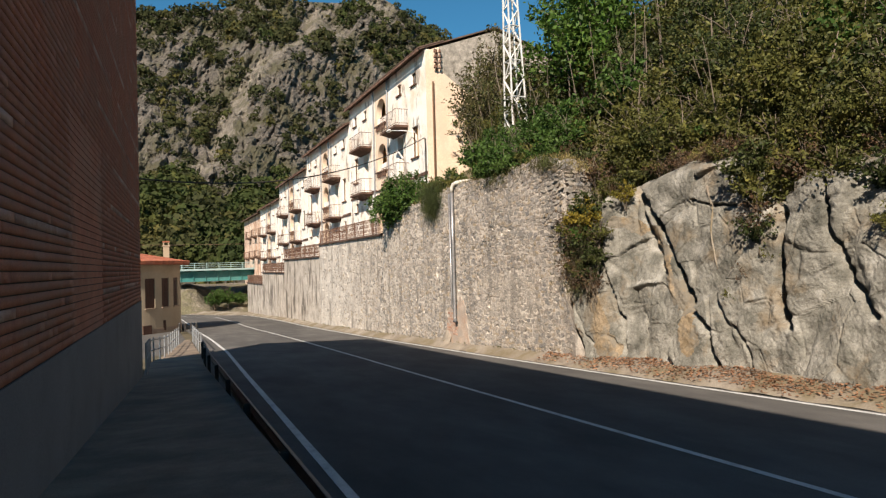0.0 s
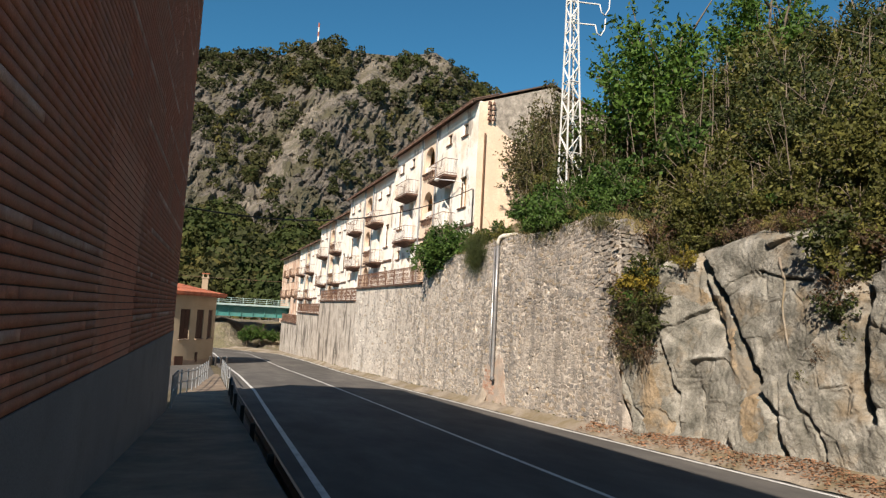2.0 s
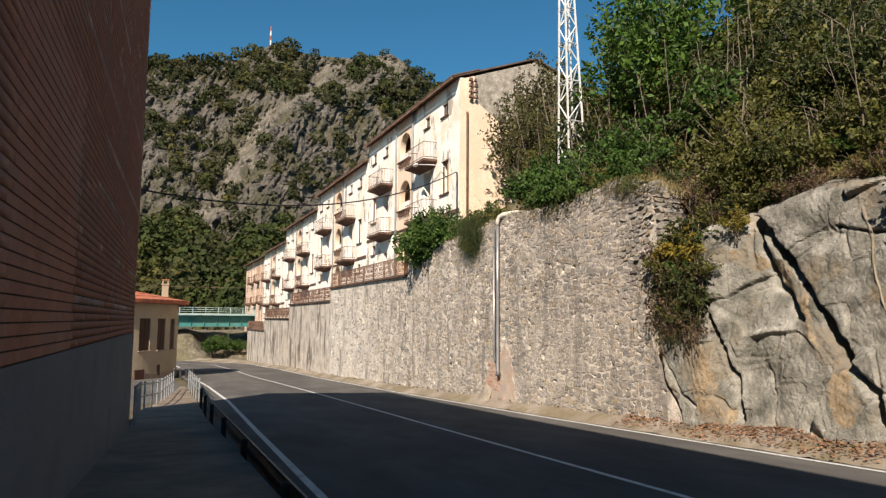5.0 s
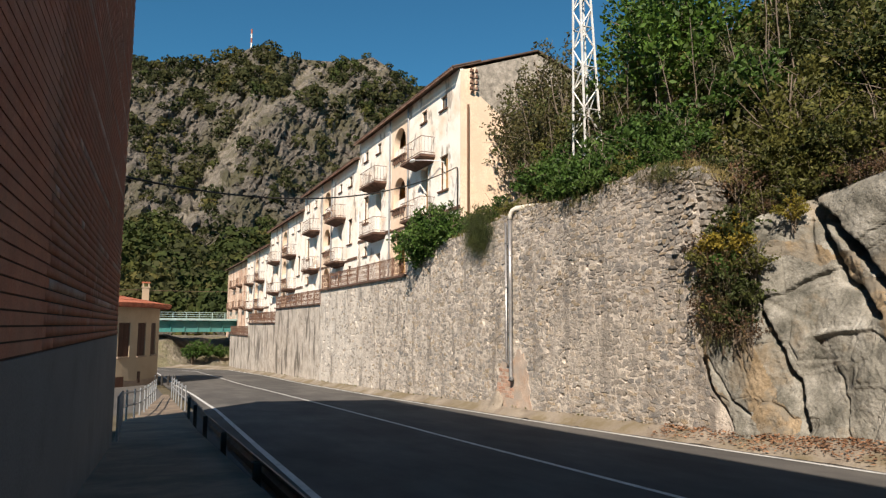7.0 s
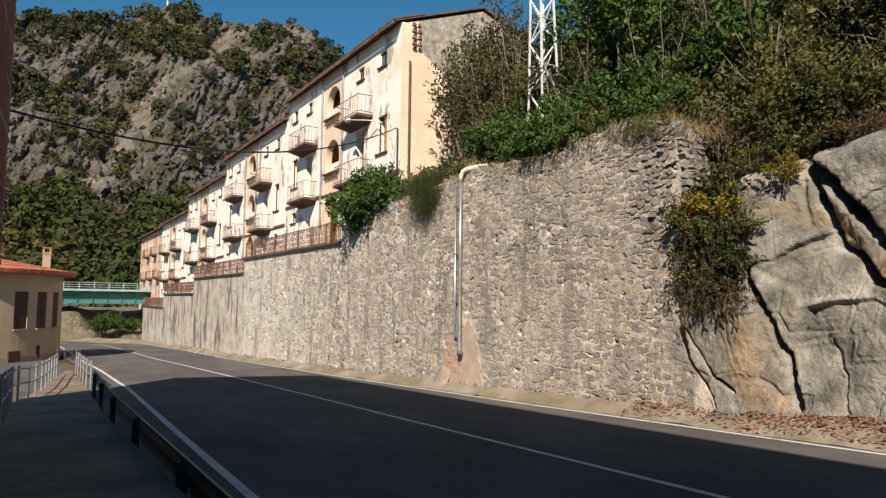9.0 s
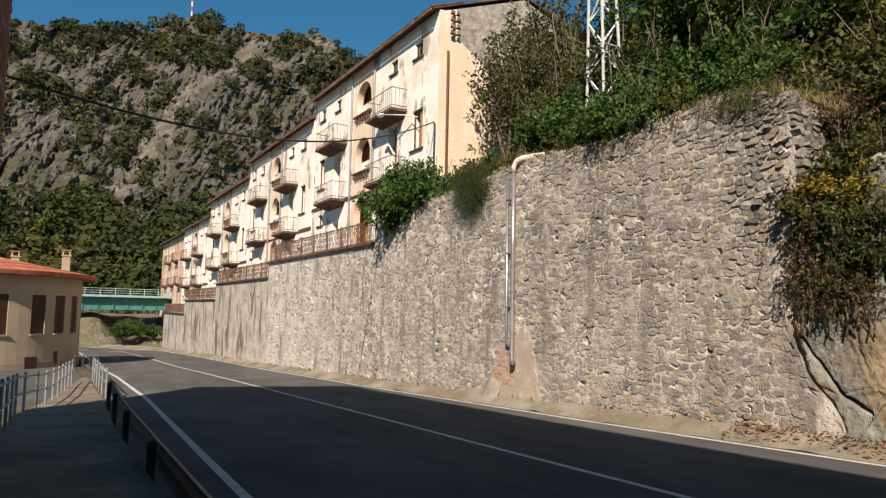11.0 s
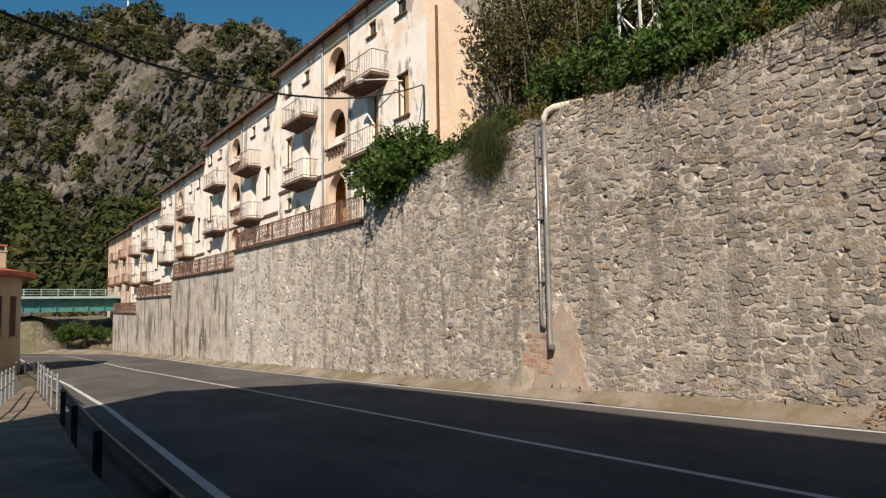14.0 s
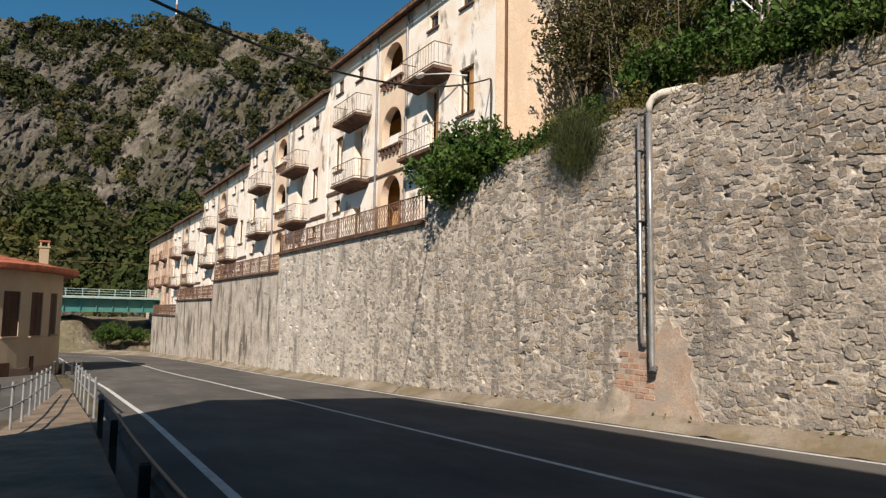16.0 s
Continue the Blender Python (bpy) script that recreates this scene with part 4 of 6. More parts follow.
tube("drainpipe", (0.42, -0.1, 1.0), (0.42, -0.1, 9.2), 0.06, old_wood, gab)

# end house, which carries the row on past the wall's end
end_h = empty("end_house", (0, 0, 0), "weathered reddish-cream end house at the far end of the row", "house", "row of terraced houses")
EL, EE = 19.6, 10.7
holes = []
for c in range(6):
    for zz in (0.9, 4.3, 7.6):
        holes.append((1.7 + 3.2 * c - 0.45, 1.7 + 3.2 * c + 0.45, zz, zz + 2.1))
cell_wall("wall", 0, EL, -4.8, EE, holes, 0.4, worn_pink, end_h)
for hy0, hy1, hz0, hz1 in holes:
    window(end_h, (hy0 + hy1) / 2, 0.9, hz0, hz1)
box("inner_wall", (1.5, 0.2, -1.4), (1.6, EL - 0.2, EE - 0.1), shaded_inside, end_h)
slab_poly("gable_wall", [(0.0, -4.8), (8, -4.8), (8, EE), (4, EE + 1.4), (0.0, EE)], EL - 0.01, EL + 0.3, ochre, end_h)
bm = bmesh.new()
prof = [(-0.6, EE - 0.1), (4, EE + 1.5), (8.5, EE - 0.1), (8.5, EE - 0.25), (4, EE + 1.33), (-0.6, EE - 0.24)]
f = [bm.verts.new((x, -0.2, z + 0.15)) for x, z in prof]
g = [bm.verts.new((x, EL + 0.5, z + 0.15)) for x, z in prof]
bm.faces.new(f[::-1])
bm.faces.new(g)
for k in range(6):
    bm.faces.new((f[k], f[(k + 1) % 6], g[(k + 1) % 6], g[k]))
part("roof", bm, old_tile, end_h)
for c, zz in ((0, 4.1), (2, 4.1), (3, 7.4), (4, 4.1), (1, 7.4)):
    balcony(end_h, 1.7 + 3.2 * c, zz, 1.0, 0.7)
end_h.matrix_basis = pose(12.0, 111.35, -0.72)

# terraces behind the stepped wall, with their railings
for k, (y0, y1, zt) in enumerate(((42.25, 58.8, 3.24), (58.8, 74.9, 2.3), (74.9, 90.0, 1.0), (90.0, 104.4, -0.40))):
    tagged(box("floor_terrace", (WX + 0.9, y0 + 0.01, zt - 1.4), (12.38, y1 - 0.01, zt - 0.02), slab_concrete), "concrete terrace in front of the houses", "terrace", "", "structure")
    coping = box("wall_coping", (WX - 0.14, y0 + 0.02, zt + 0.002), (WX + 0.35, y1 - 0.02, zt + 0.12), slab_concrete)
    tagged(coping, "rusty brown coping along the wall top", "coping", "", "structure")
    rail = empty("terrace_railing", (WX + 0.05, y0 + 0.1, zt + 0.12), "rusty mesh-filled terrace railing on the wall top", "railing", "terrace railings")
    L = y1 - y0 - 0.25
    n = 8
    for i in range(n + 1):
        box("post", (-0.04, L * i / n - 0.03, 0), (0.04, L * i / n + 0.03, 1.0), rust, rail)
    for zz in (0.06, 0.93):
        box("bar", (-0.02, 0.03, zz), (0.02, L - 0.03, zz + 0.04), rust, rail)
    bm = bmesh.new()
    m = int(L / 0.22)
    for i in range(m):
        y = 0.05 + (L - 0.1) * i / m
        add_box(bm, (-0.008, y, 0.1), (0.008, y + 0.016, 0.93))
        if y + 0.66 < L and (i * 7 + k * 3) % 11 != 0:
            add_tube(bm, (0.012, y, 0.10), (0.012, y + 0.62, 0.93), 0.011, sides=4)
            add_tube(bm, (-0.014, y + 0.62, 0.10), (-0.014, y, 0.93), 0.011, sides=4)
    part("mesh_panel", bm, rust, rail)

# ---------------------------------------------------------------- mountain and far things
# ---- left house, with a rounded front
HC, HR = (-10.0, 70.0), 9.0
H0, H1z = -5.2, 2.05
lh = empty("round_front_house", (0, 0, 0), "cream house with rounded front, closed brown shutters and red tile roof", "house")
ANG = [radians(a) for a in range(-40, 131, 5)]


def arc_pt(a, r, z):
    return (HC[0] + r * math.cos(a), HC[1] - r * math.sin(a), z)


WIN = [(19, 1.1), (31.5, 1.05), (43.5, 1.05), (60, 1.2), (80, 1.4)]
WZ = (-1.40, 0.95)


def arc_wall(name, bands, r, thick, material, parent, label=""):
    every = [o for band in bands for o in band[2]]
    angs = sorted({*[radians(a) for a in range(-40, 131, 4)], *[radians(a) + s * w / 2 / r for a, w in every for s in (-1, 1)]})
    bm = bmesh.new()
    for (a, b), (z0, z1, openings) in [(p, q) for p in zip(angs, angs[1:]) for q in bands]:
        mid = (a + b) / 2
        if any(abs(mid - radians(o)) < w / 2 / r for o, w in openings):
            continue
        v = [bm.verts.new(arc_pt(q, rr, z)) for q in (a, b) for rr in (r, r - thick) for z in (z0, z1)]
        for idx in ((0, 1, 5, 4), (2, 6, 7, 3), (0, 2, 3, 1), (4, 5, 7, 6), (1, 3, 7, 5), (0, 4, 6, 2)):
            bm.faces.new([v[i] for i in idx])
    bmesh.ops.remove_doubles(bm, verts=bm.verts, dist=0.0005)
    bmesh.ops.recalc_face_normals(bm, faces=bm.faces)
    return part(name, bm, material, parent, label)


arc_wall("wall", [(-3.1, WZ[0], []), (WZ[0], WZ[1], WIN), (WZ[1], H1z, [])], HR, 0.35, house_cream, lh)
arc_wall("plinth", [(H0, -3.1, [])], HR + 0.06, 0.35, house_plinth, lh)
for a, w in WIN:
    a = radians(a)
    fr = empty("window")
    fr.parent = lh
    fr.matrix_basis = Matrix.Translation(arc_pt(a, HR - 0.12, 0)) @ Matrix.Rotation(-a, 4, 'Z')
    bm = bmesh.new()
    for s in (-1, 1):
        y0, y1 = sorted((s * 0.01, s * w / 2))
        add_box(bm, (0.0, y0, WZ[0]), (0.04, y1, WZ[1]))
        for k in range(24):
            z = WZ[0] + 0.08 + (WZ[1] - WZ[0] - 0.16) * k / 24
            add_box(bm, (0.041, y0 + 0.07, z), (0.06, y1 - 0.07, z + 0.05))
    part("shutter", bm, wood_shutter, fr)
    box("sill", (-0.05, -w / 2 - 0.08, WZ[0] - 0.09), (0.24, w / 2 + 0.08, WZ[0] - 0.003), house_plinth, fr)
for a, w, z0, z1 in ((46, 0.85, -3.9, -2.75), (33, 0.25, -3.3, -2.5)):
    a = radians(a)
    fr = empty("window")
    fr.parent = lh
    fr.matrix_basis = Matrix.Translation(arc_pt(a, HR, 0)) @ Matrix.Rotation(-a, 4, 'Z')
    box("shutter", (-0.02, -w / 2, z0), (0.03 + (0.05 if z0 < -3.1 else 0), w / 2, z1), wood_shutter, fr)
bm = bmesh.new()
top = (HC[0], HC[1], 4.15)
for a, b in zip(ANG, ANG[1:]):
    p, q = arc_pt(a, HR + 0.75, H1z), arc_pt(b, HR + 0.75, H1z)
    p2, q2 = arc_pt(a, HR + 0.75, H1z + 0.16), arc_pt(b, HR + 0.75, H1z + 0.16)
    pi, qi = arc_pt(a, HR - 0.3, H1z), arc_pt(b, HR - 0.3, H1z)
    v = [bm.verts.new(x) for x in (p, q, p2, q2, pi, qi)]
    t = bm.verts.new(top)
    bm.faces.new((v[2], v[3], t))
    bm.faces.new((v[0], v[1], v[3], v[2]))
    bm.faces.new((v[4], v[5], v[1], v[0]))
bmesh.ops.remove_doubles(bm, verts=bm.verts, dist=0.0005)
bmesh.ops.recalc_face_normals(bm, faces=bm.faces)
rf = part("roof", bm, roof_tile, lh, "red clay tile roof")
bm = bmesh.new()
for k in range(130):
    a = radians(-38 + 168 * k / 130)
    e = Vector(arc_pt(a, HR + 0.82, H1z + 0.17))
    t = Vector(top)
    steps = 7
    for i in range(steps):
        if i > 2 and k % 2 or i > 4 and k % 4:
            continue
        p, q = e.lerp(t, i / steps), e.lerp(t, (i + 1.06) / steps)
        rr = 0.15 * (1 - 0.1 * i)
        add_tube(bm, p + Vector((0, 0, 0.02)), q + Vector((0, 0, 0.0)), rr, rr * 0.8, 6)
part("roof_tile", bm, roof_tile, rf)


def chimney(at, w, h):
    c = empty("chimney", at)
    box("stack", (-w / 2, -w / 2, 0), (w / 2, w / 2, h), house_cream, c, bevel=0.01)
    box("collar", (-w / 2 - 0.06, -w / 2 - 0.06, h + 0.001), (w / 2 + 0.06, w / 2 + 0.06, h + 0.09), house_cream, c)
    for sx in (-1, 1):
        for sy in (-1, 1):
            x, y = sx * (w / 2 - 0.05), sy * (w / 2 - 0.05)
            box("pier", (x - 0.05, y - 0.05, h + 0.091), (x + 0.05, y + 0.05, h + 0.36), house_cream, c)
    box("cap", (-w / 2 - 0.05, -w / 2 - 0.05, h + 0.361), (w / 2 + 0.05, w / 2 + 0.05, h + 0.45), roof_tile, c)
    c.parent = lh
    return c


chimney((-2.15, 68.6, 2.3), 0.5, 1.35)
chimney((-5.2, 71.5, 2.9), 0.5, 0.7)

# ---- green plate-girder bridge behind the row
bridge = empty("girder_bridge", (0, 0, 0), "green painted steel girder bridge with pale railing", "bridge")
P0, P1 = Vector((-26.0, 111.0, 0)), Vector((24.0, 123.0, 0))
bd = (P1 - P0).normalized()
blen = (P1 - P0).length
bmx = Matrix.Translation(P0) @ Matrix.Rotation(math.atan2(bd.y, bd.x), 4, 'Z')


bridge.matrix_basis = bmx
zb = -0.15


def bbox(name, boxes, material, label=""):
    bm = bmesh.new()
    for lo, hi in boxes:
        add_box(bm, lo, hi)
    return part(name, bm, material, bridge, label)


bbox("girder", [((0, 0, zb), (blen, 0.05, zb + 1.45)), ((0, -0.22, zb - 0.06), (blen, 0.25, zb)), ((0, -0.2, zb + 1.45), (blen, 0.25, zb + 1.52))], teal_steel)
for k in range(27):
    x = 0.8 + k * 1.9
    bbox("stiffener", [((x, -0.18, zb + 0.001), (x + 0.09, -0.001, zb + 1.449)), ((x - 0.35, -0.75, zb + 1.53), (x + 0.45, -0.2, zb + 1.62))], teal_steel)
bbox("deck", [((0, -0.9, zb + 1.63), (blen, 6.0, zb + 1.92))], pale_teal, "pale deck edge")
bbox("underdeck", [((0, 0.4, zb + 0.6), (blen, 5.6, zb + 1.62))], dark_steel)
for k in range(27):
    x = 0.8 + k * 1.9
    bbox("post", [((x, -0.85, zb + 1.921), (x + 0.08, -0.77, zb + 2.75))], pale_teal)
for zz in (2.15, 2.45, 2.75):
    bbox("rail", [((0, -0.84, zb + zz), (blen, -0.78, zb + zz + 0.06))], pale_teal)
for x in (-1.5, blen - 2.5):
    bbox("abutment", [((x, -1.0, zb - 8), (x + 4.0, 6.2, zb - 0.07))], plaster_wall, "rubble stone abutment")

# ---- mountain
EL_AZ = [-60, -30, -12, -1.2, 1.2, 5.6, 8.7, 11.6, 15.4, 18.3, 20.3, 23, 27, 34, 50, 70]
EL_V = [12, 16, 18.4, 19.1, 19.6, 20.1, 21.7, 21.0, 21.0, 21.5, 20.4, 18.6, 17.2, 15, 12, 10]
EYE0 = Vector((-3.2, 5.0, 1.5))


def spur_az(el):
    """Crest of the rocky spur, by elevation."""
    return lerp(el, [4, 8.7, 11.9, 15.6, 17.8, 19.9], [3.0, 4.8, 6.4, 8.1, 11.8, 13.2])


def crest_az(el):
    """Pale crest that falls away on the spur's other side."""
    return lerp(el, [13, 15, 17.3, 19.9], [20.2, 18.5, 16.1, 13.2])


def base_el(az, u):
    return -4.2 + (lerp(az, EL_AZ, EL_V) + 4.2) * (u ** 0.86)


def mountain_point(az, u):
    """az in degrees from +y towards +x, u from 0 (foot) to 1 (ridge)."""
    el = base_el(az, u)
    rdist = 128 + 300 * u ** 1.1
    rdist *= 1 + 0.06 * noise.fractal(Vector((az * 0.13, u * 1.6, 4.0)), 0.9, 2.0, 5)
    jag = 0.5 * noise.fractal(Vector((az * 0.3, el * 0.5, 8.0)), 0.8, 2.0, 4)
    d = az - spur_az(el) + jag
    rdist *= 1 - 0.075 * smoothstep(-0.45, 0.25, d) * smoothstep(9.0, 1.0, d) * smoothstep(4.5, 8.0, el) * smoothstep(21.0, 18.5, el)
    d = az - crest_az(el) + jag
    rdist *= 1 + 0.05 * smoothstep(-0.2, 0.5, d) * smoothstep(7.0, 1.0, d) * smoothstep(13, 15, el) * smoothstep(20.5, 19, el)
    # slanting ribs and gullies in the rock
    rib = noise.fractal(Vector((az * 0.55 - el * 0.38, el * 0.16 + az * 0.05, 21.0)), 0.7, 2.2, 5)
    rdist *= 1 + 0.022 * abs(rib) * smoothstep(2, 6, el) + 0.013 * noise.fractal(Vector((az * 2.2 - el, el * 1.4, 2.0)), 0.5, 2.3, 5)
    el += (0.9 * noise.fractal(Vector((az * 0.22, u * 4, 1.0)), 0.8, 2.1, 6) + 0.5 * abs(noise.noise(Vector((az * 0.9, u * 9, 7))))) * math.sin(math.pi * min(1, u * 1.0)) ** 0.5
    el += 0.5 * math.sin(math.pi * u) * (0.5 - abs(noise.fractal(Vector((az * 0.8 + u * 6, u * 14 - az * 0.5, 2.0)), 0.8, 2.1, 5)))
    a = radians(az)
    return Vector((EYE0.x + rdist * math.sin(a), EYE0.y + rdist * math.cos(a), EYE0.z + rdist * math.tan(radians(el))))


azs = span(-62, -18, 1.0) + span(-17.8, 26, 0.16) + span(26.5, 72, 1.0)
NU = 190
vs, fs = [], []
for az in azs:
    for k in range(NU + 1):
        vs.append(mountain_point(az, k / NU))
    p = vs[-1]
    vs.append((p.x * 1.25, p.y * 1.25, p.z - 60))
w = NU + 2
for i in range(len(azs) - 1):
    for k in range(w - 1):
        q = i * w + k
        fs.append((q, q + w, q + w + 1, q + 1))
mount = obj_from("backdrop_mountain", vs, fs, far_rock)
mount.data.materials.append(far_rock_pale)
pale_faces = []
for f in fs:
    i, k = divmod(f[0], w)
    az, el = azs[i], base_el(azs[i], min(1.0, k / NU))
    jag = 0.9 * noise.fractal(Vector((az * 0.9, el * 0.9, 5.0)), 0.8, 2.0, 4)
    d = az - spur_az(el) + jag
    e = az - crest_az(el) + jag
    pale_faces.append(1 if 7 < el < 20 and -0.9 < d < 0.25 or 14 < el < 20.5 and -0.5 < e < 0.3 or (17 < az + jag < 19.6 and 19.4 < el < 21) else 0)
mount.data.polygons.foreach_set("material_index", pale_faces)
tagged(mount, "steep grey rocky mountainside dotted with dark scrub", "mountain", "", "structure")

rng = np.random.default_rng(11)


def leaf_quads(centres, size, rg, droop=0.0):
    """Small four-cornered leaves, turned at random, at the centres."""
    n = len(centres)
    a = rg.normal(size=(n, 3))
    a /= np.linalg.norm(a, axis=1)[:, None]
    b = rg.normal(size=(n, 3))
    b -= a * (a * b).sum(1)[:, None]
    b /= np.linalg.norm(b, axis=1)[:, None]
    s = (size * rg.uniform(0.6, 1.3, n))[:, None]
    c = np.asarray(centres)
    return np.stack([c - a * s, c + b * s * 0.5 - a * s * 0.1, c + a * s, c - b * s * 0.5 - a * s * 0.1], 1)


def clump_quads(at, r, n, rg, flat, size):
    """Leaf sprays over a lumpy round crown, facing outwards."""
    v = rg.normal(size=(n, 3))
    v[:, 2] = np.abs(v[:, 2]) * np.where(rg.random(n) < 0.78, 1, -1)
    v /= np.linalg.norm(v, axis=1)[:, None]
    ph = rg.uniform(0, 6.28, 3)
    lump = 0.80 + 0.16 * np.sin(v[:, 0] * 4 + ph[0]) * np.sin(v[:, 1] * 4 + ph[1]) + 0.12 * np.sin(v[:, 2] * 6 + ph[2]) + rg.uniform(-0.10, 0.12, n)
    c = v * lump[:, None] * r * np.array([1, 1, flat]) + np.asarray(at)
    nrm = v + rg.normal(size=(n, 3)) * 0.55
    nrm /= np.linalg.norm(nrm, axis=1)[:, None]
    a = np.cross(nrm, rg.normal(size=(n, 3)))
    a /= np.linalg.norm(a, axis=1)[:, None]
    b = np.cross(nrm, a)
    s = ((0.10 + r * size) * rg.uniform(0.5, 1.4, n))[:, None]
    return np.stack([c - a * s, c - b * s * 0.8, c + a * s, c + b * s * 0.8], 1)


dark_q, light_q, olive_q = [], [], []
for tries in range(6000):
    az, u = rng.uniform(-16, 27), rng.uniform(0.0, 1.0) ** 0.9
    p = mountain_point(az, u)
    el = math.degrees(math.atan2(p.z - EYE0.z, math.hypot(p.x - EYE0.x, p.y - EYE0.y)))
    f = noise.fractal(Vector((az * 0.33, el * 0.42, 12.0)), 0.8, 2.0, 4)
    low = 6.3 + 1.3 * math.sin(az * 0.8)
    if el < low:
        dens = 0.95
    elif az > crest_az(el) and el > 13:
        dens = 0.75 + 0.6 * f
    elif az > spur_az(el) and el < 19:
        dens = 0.10 + 0.45 * f
    elif el > 18.6:
        dens = 0.75 + 0.8 * f
    else:
        dens = 0.15 + 0.7 * f + 0.05 * (el - 12)
    if el > 7 and -1.3 < az - spur_az(el) < 0.35 or el > 14 and abs(az - crest_az(el)) < 0.7 or (17 < az < 19.6 and 19.4 < el < 21):
        dens *= 0.12
    if el < -0.3:
        dens *= 0.12
    if rng.random() > dens:
        continue
    r = (1.1 + 3.4 * rng.uniform(0, 1) ** 1.5) * (1.15 if el < 7 else 0.75 + 0.5 * u)
    if el < low and rng.random() < 0.18:
        r *= 1.5
    q = clump_quads((p.x, p.y, p.z + 0.4 * r), r, 250 if el < low else 115, rng, rng.uniform(0.8, 1.25), 0.092 if el < low else 0.155)
    if rng.random() < (0.09 if el < low else 0.15):
        olive_q.append(q)
        continue
    (light_q if el < low and rng.random() < 0.6 or az > crest_az(el) and rng.random() < 0.45 or rng.random() < 0.08 else dark_q).append(q)
tagged(quads_from("far_woods", np.concatenate(dark_q), leaf_far), "dark evergreen scrub and trees on the mountainside", "trees", "", "stuff")
tagged(quads_from("far_woods", np.concatenate(olive_q), leaf_far_olive), "olive and yellowing trees among the far woods", "trees", "", "stuff")
tagged(quads_from("far_woods", np.concatenate(light_q), leaf_far_light), "lighter green woodland on the lower slope", "trees", "", "stuff")
pk = mountain_point(8.3, 1.0)
mast = empty("radio_mast", pk, "red and white radio mast on the mountain top", "mast")
for k in range(4):
    tube("mast_section", (0, 0, k * 3.0), (0, 0, k * 3.0 + 2.99), 0.5, (white_steel, roof_tile)[k % 2], mast, sides=6)

# ---- rocky bank under the bridge
vs, fs = [], []
bxs, bss = span(-60, 26, 0.5), span(0, 1, 0.025)
for x in bxs:
    for u in bss:
        y = 114.5 - 0.05 * x + 0.012 * max(0.0, -x) ** 1.3 + 24 * u
        steep = smoothstep(7, 2, x)
        z = -5.25 + 4.3 * ((1 - steep) * smoothstep(0.0, 0.7, u) + steep * smoothstep(0.0, 0.2, u))
        z += (0.9 * noise.fractal(Vector((x * 0.22, u * 5, 3.0)), 0.8, 2.1, 5) - 0.2) * smoothstep(0, 0.15, u) * (1 - 0.6 * smoothstep(0.3, 0.6, u))
        vs.append((x, y + 0.5 * noise.noise(Vector((x * 0.6, u * 6, 1))), z))
w = len(bss)
fs = [(i * w + k, (i + 1) * w + k, (i + 1) * w + k + 1, i * w + k + 1) for i in range(len(bxs) - 1) for k in range(w - 1)]
tagged(obj_from("ground_bank", vs, fs, bank_earth), "rocky grass-grown bank beneath the steel bridge", "bank", "", "structure")

# ---------------------------------------------------------------- vegetation
vr = np.random.default_rng(5)


def shoot_cloud(n, height, rad, rg, shoots):
    """Leaf places along many arching shoots that rise from one foot."""
    az = rg.uniform(0, 2 * math.pi, shoots)
    out = rad * np.sqrt(rg.uniform(0.02, 1, shoots))
    top = height * rg.uniform(0.5, 1.05, shoots) * (1 - 0.45 * (out / rad) ** 2)
    bend_ = rg.uniform(0.0, 0.28, shoots) * out
    k = rg.integers(0, shoots, n)
    t = rg.uniform(0.18, 1.0, n) ** 0.75
    r = out[k] * t ** 1.15
    z = top[k] * (1 - (1 - t) ** 1.5) - bend_[k] * t ** 4
    sd = (0.10 * rad * (1.25 - 0.8 * t))[:, None]
    return np.stack([r * np.cos(az[k]), r * np.sin(az[k]), z], 1) + rg.normal(size=(n, 3)) * sd, (az, out, top, bend_)


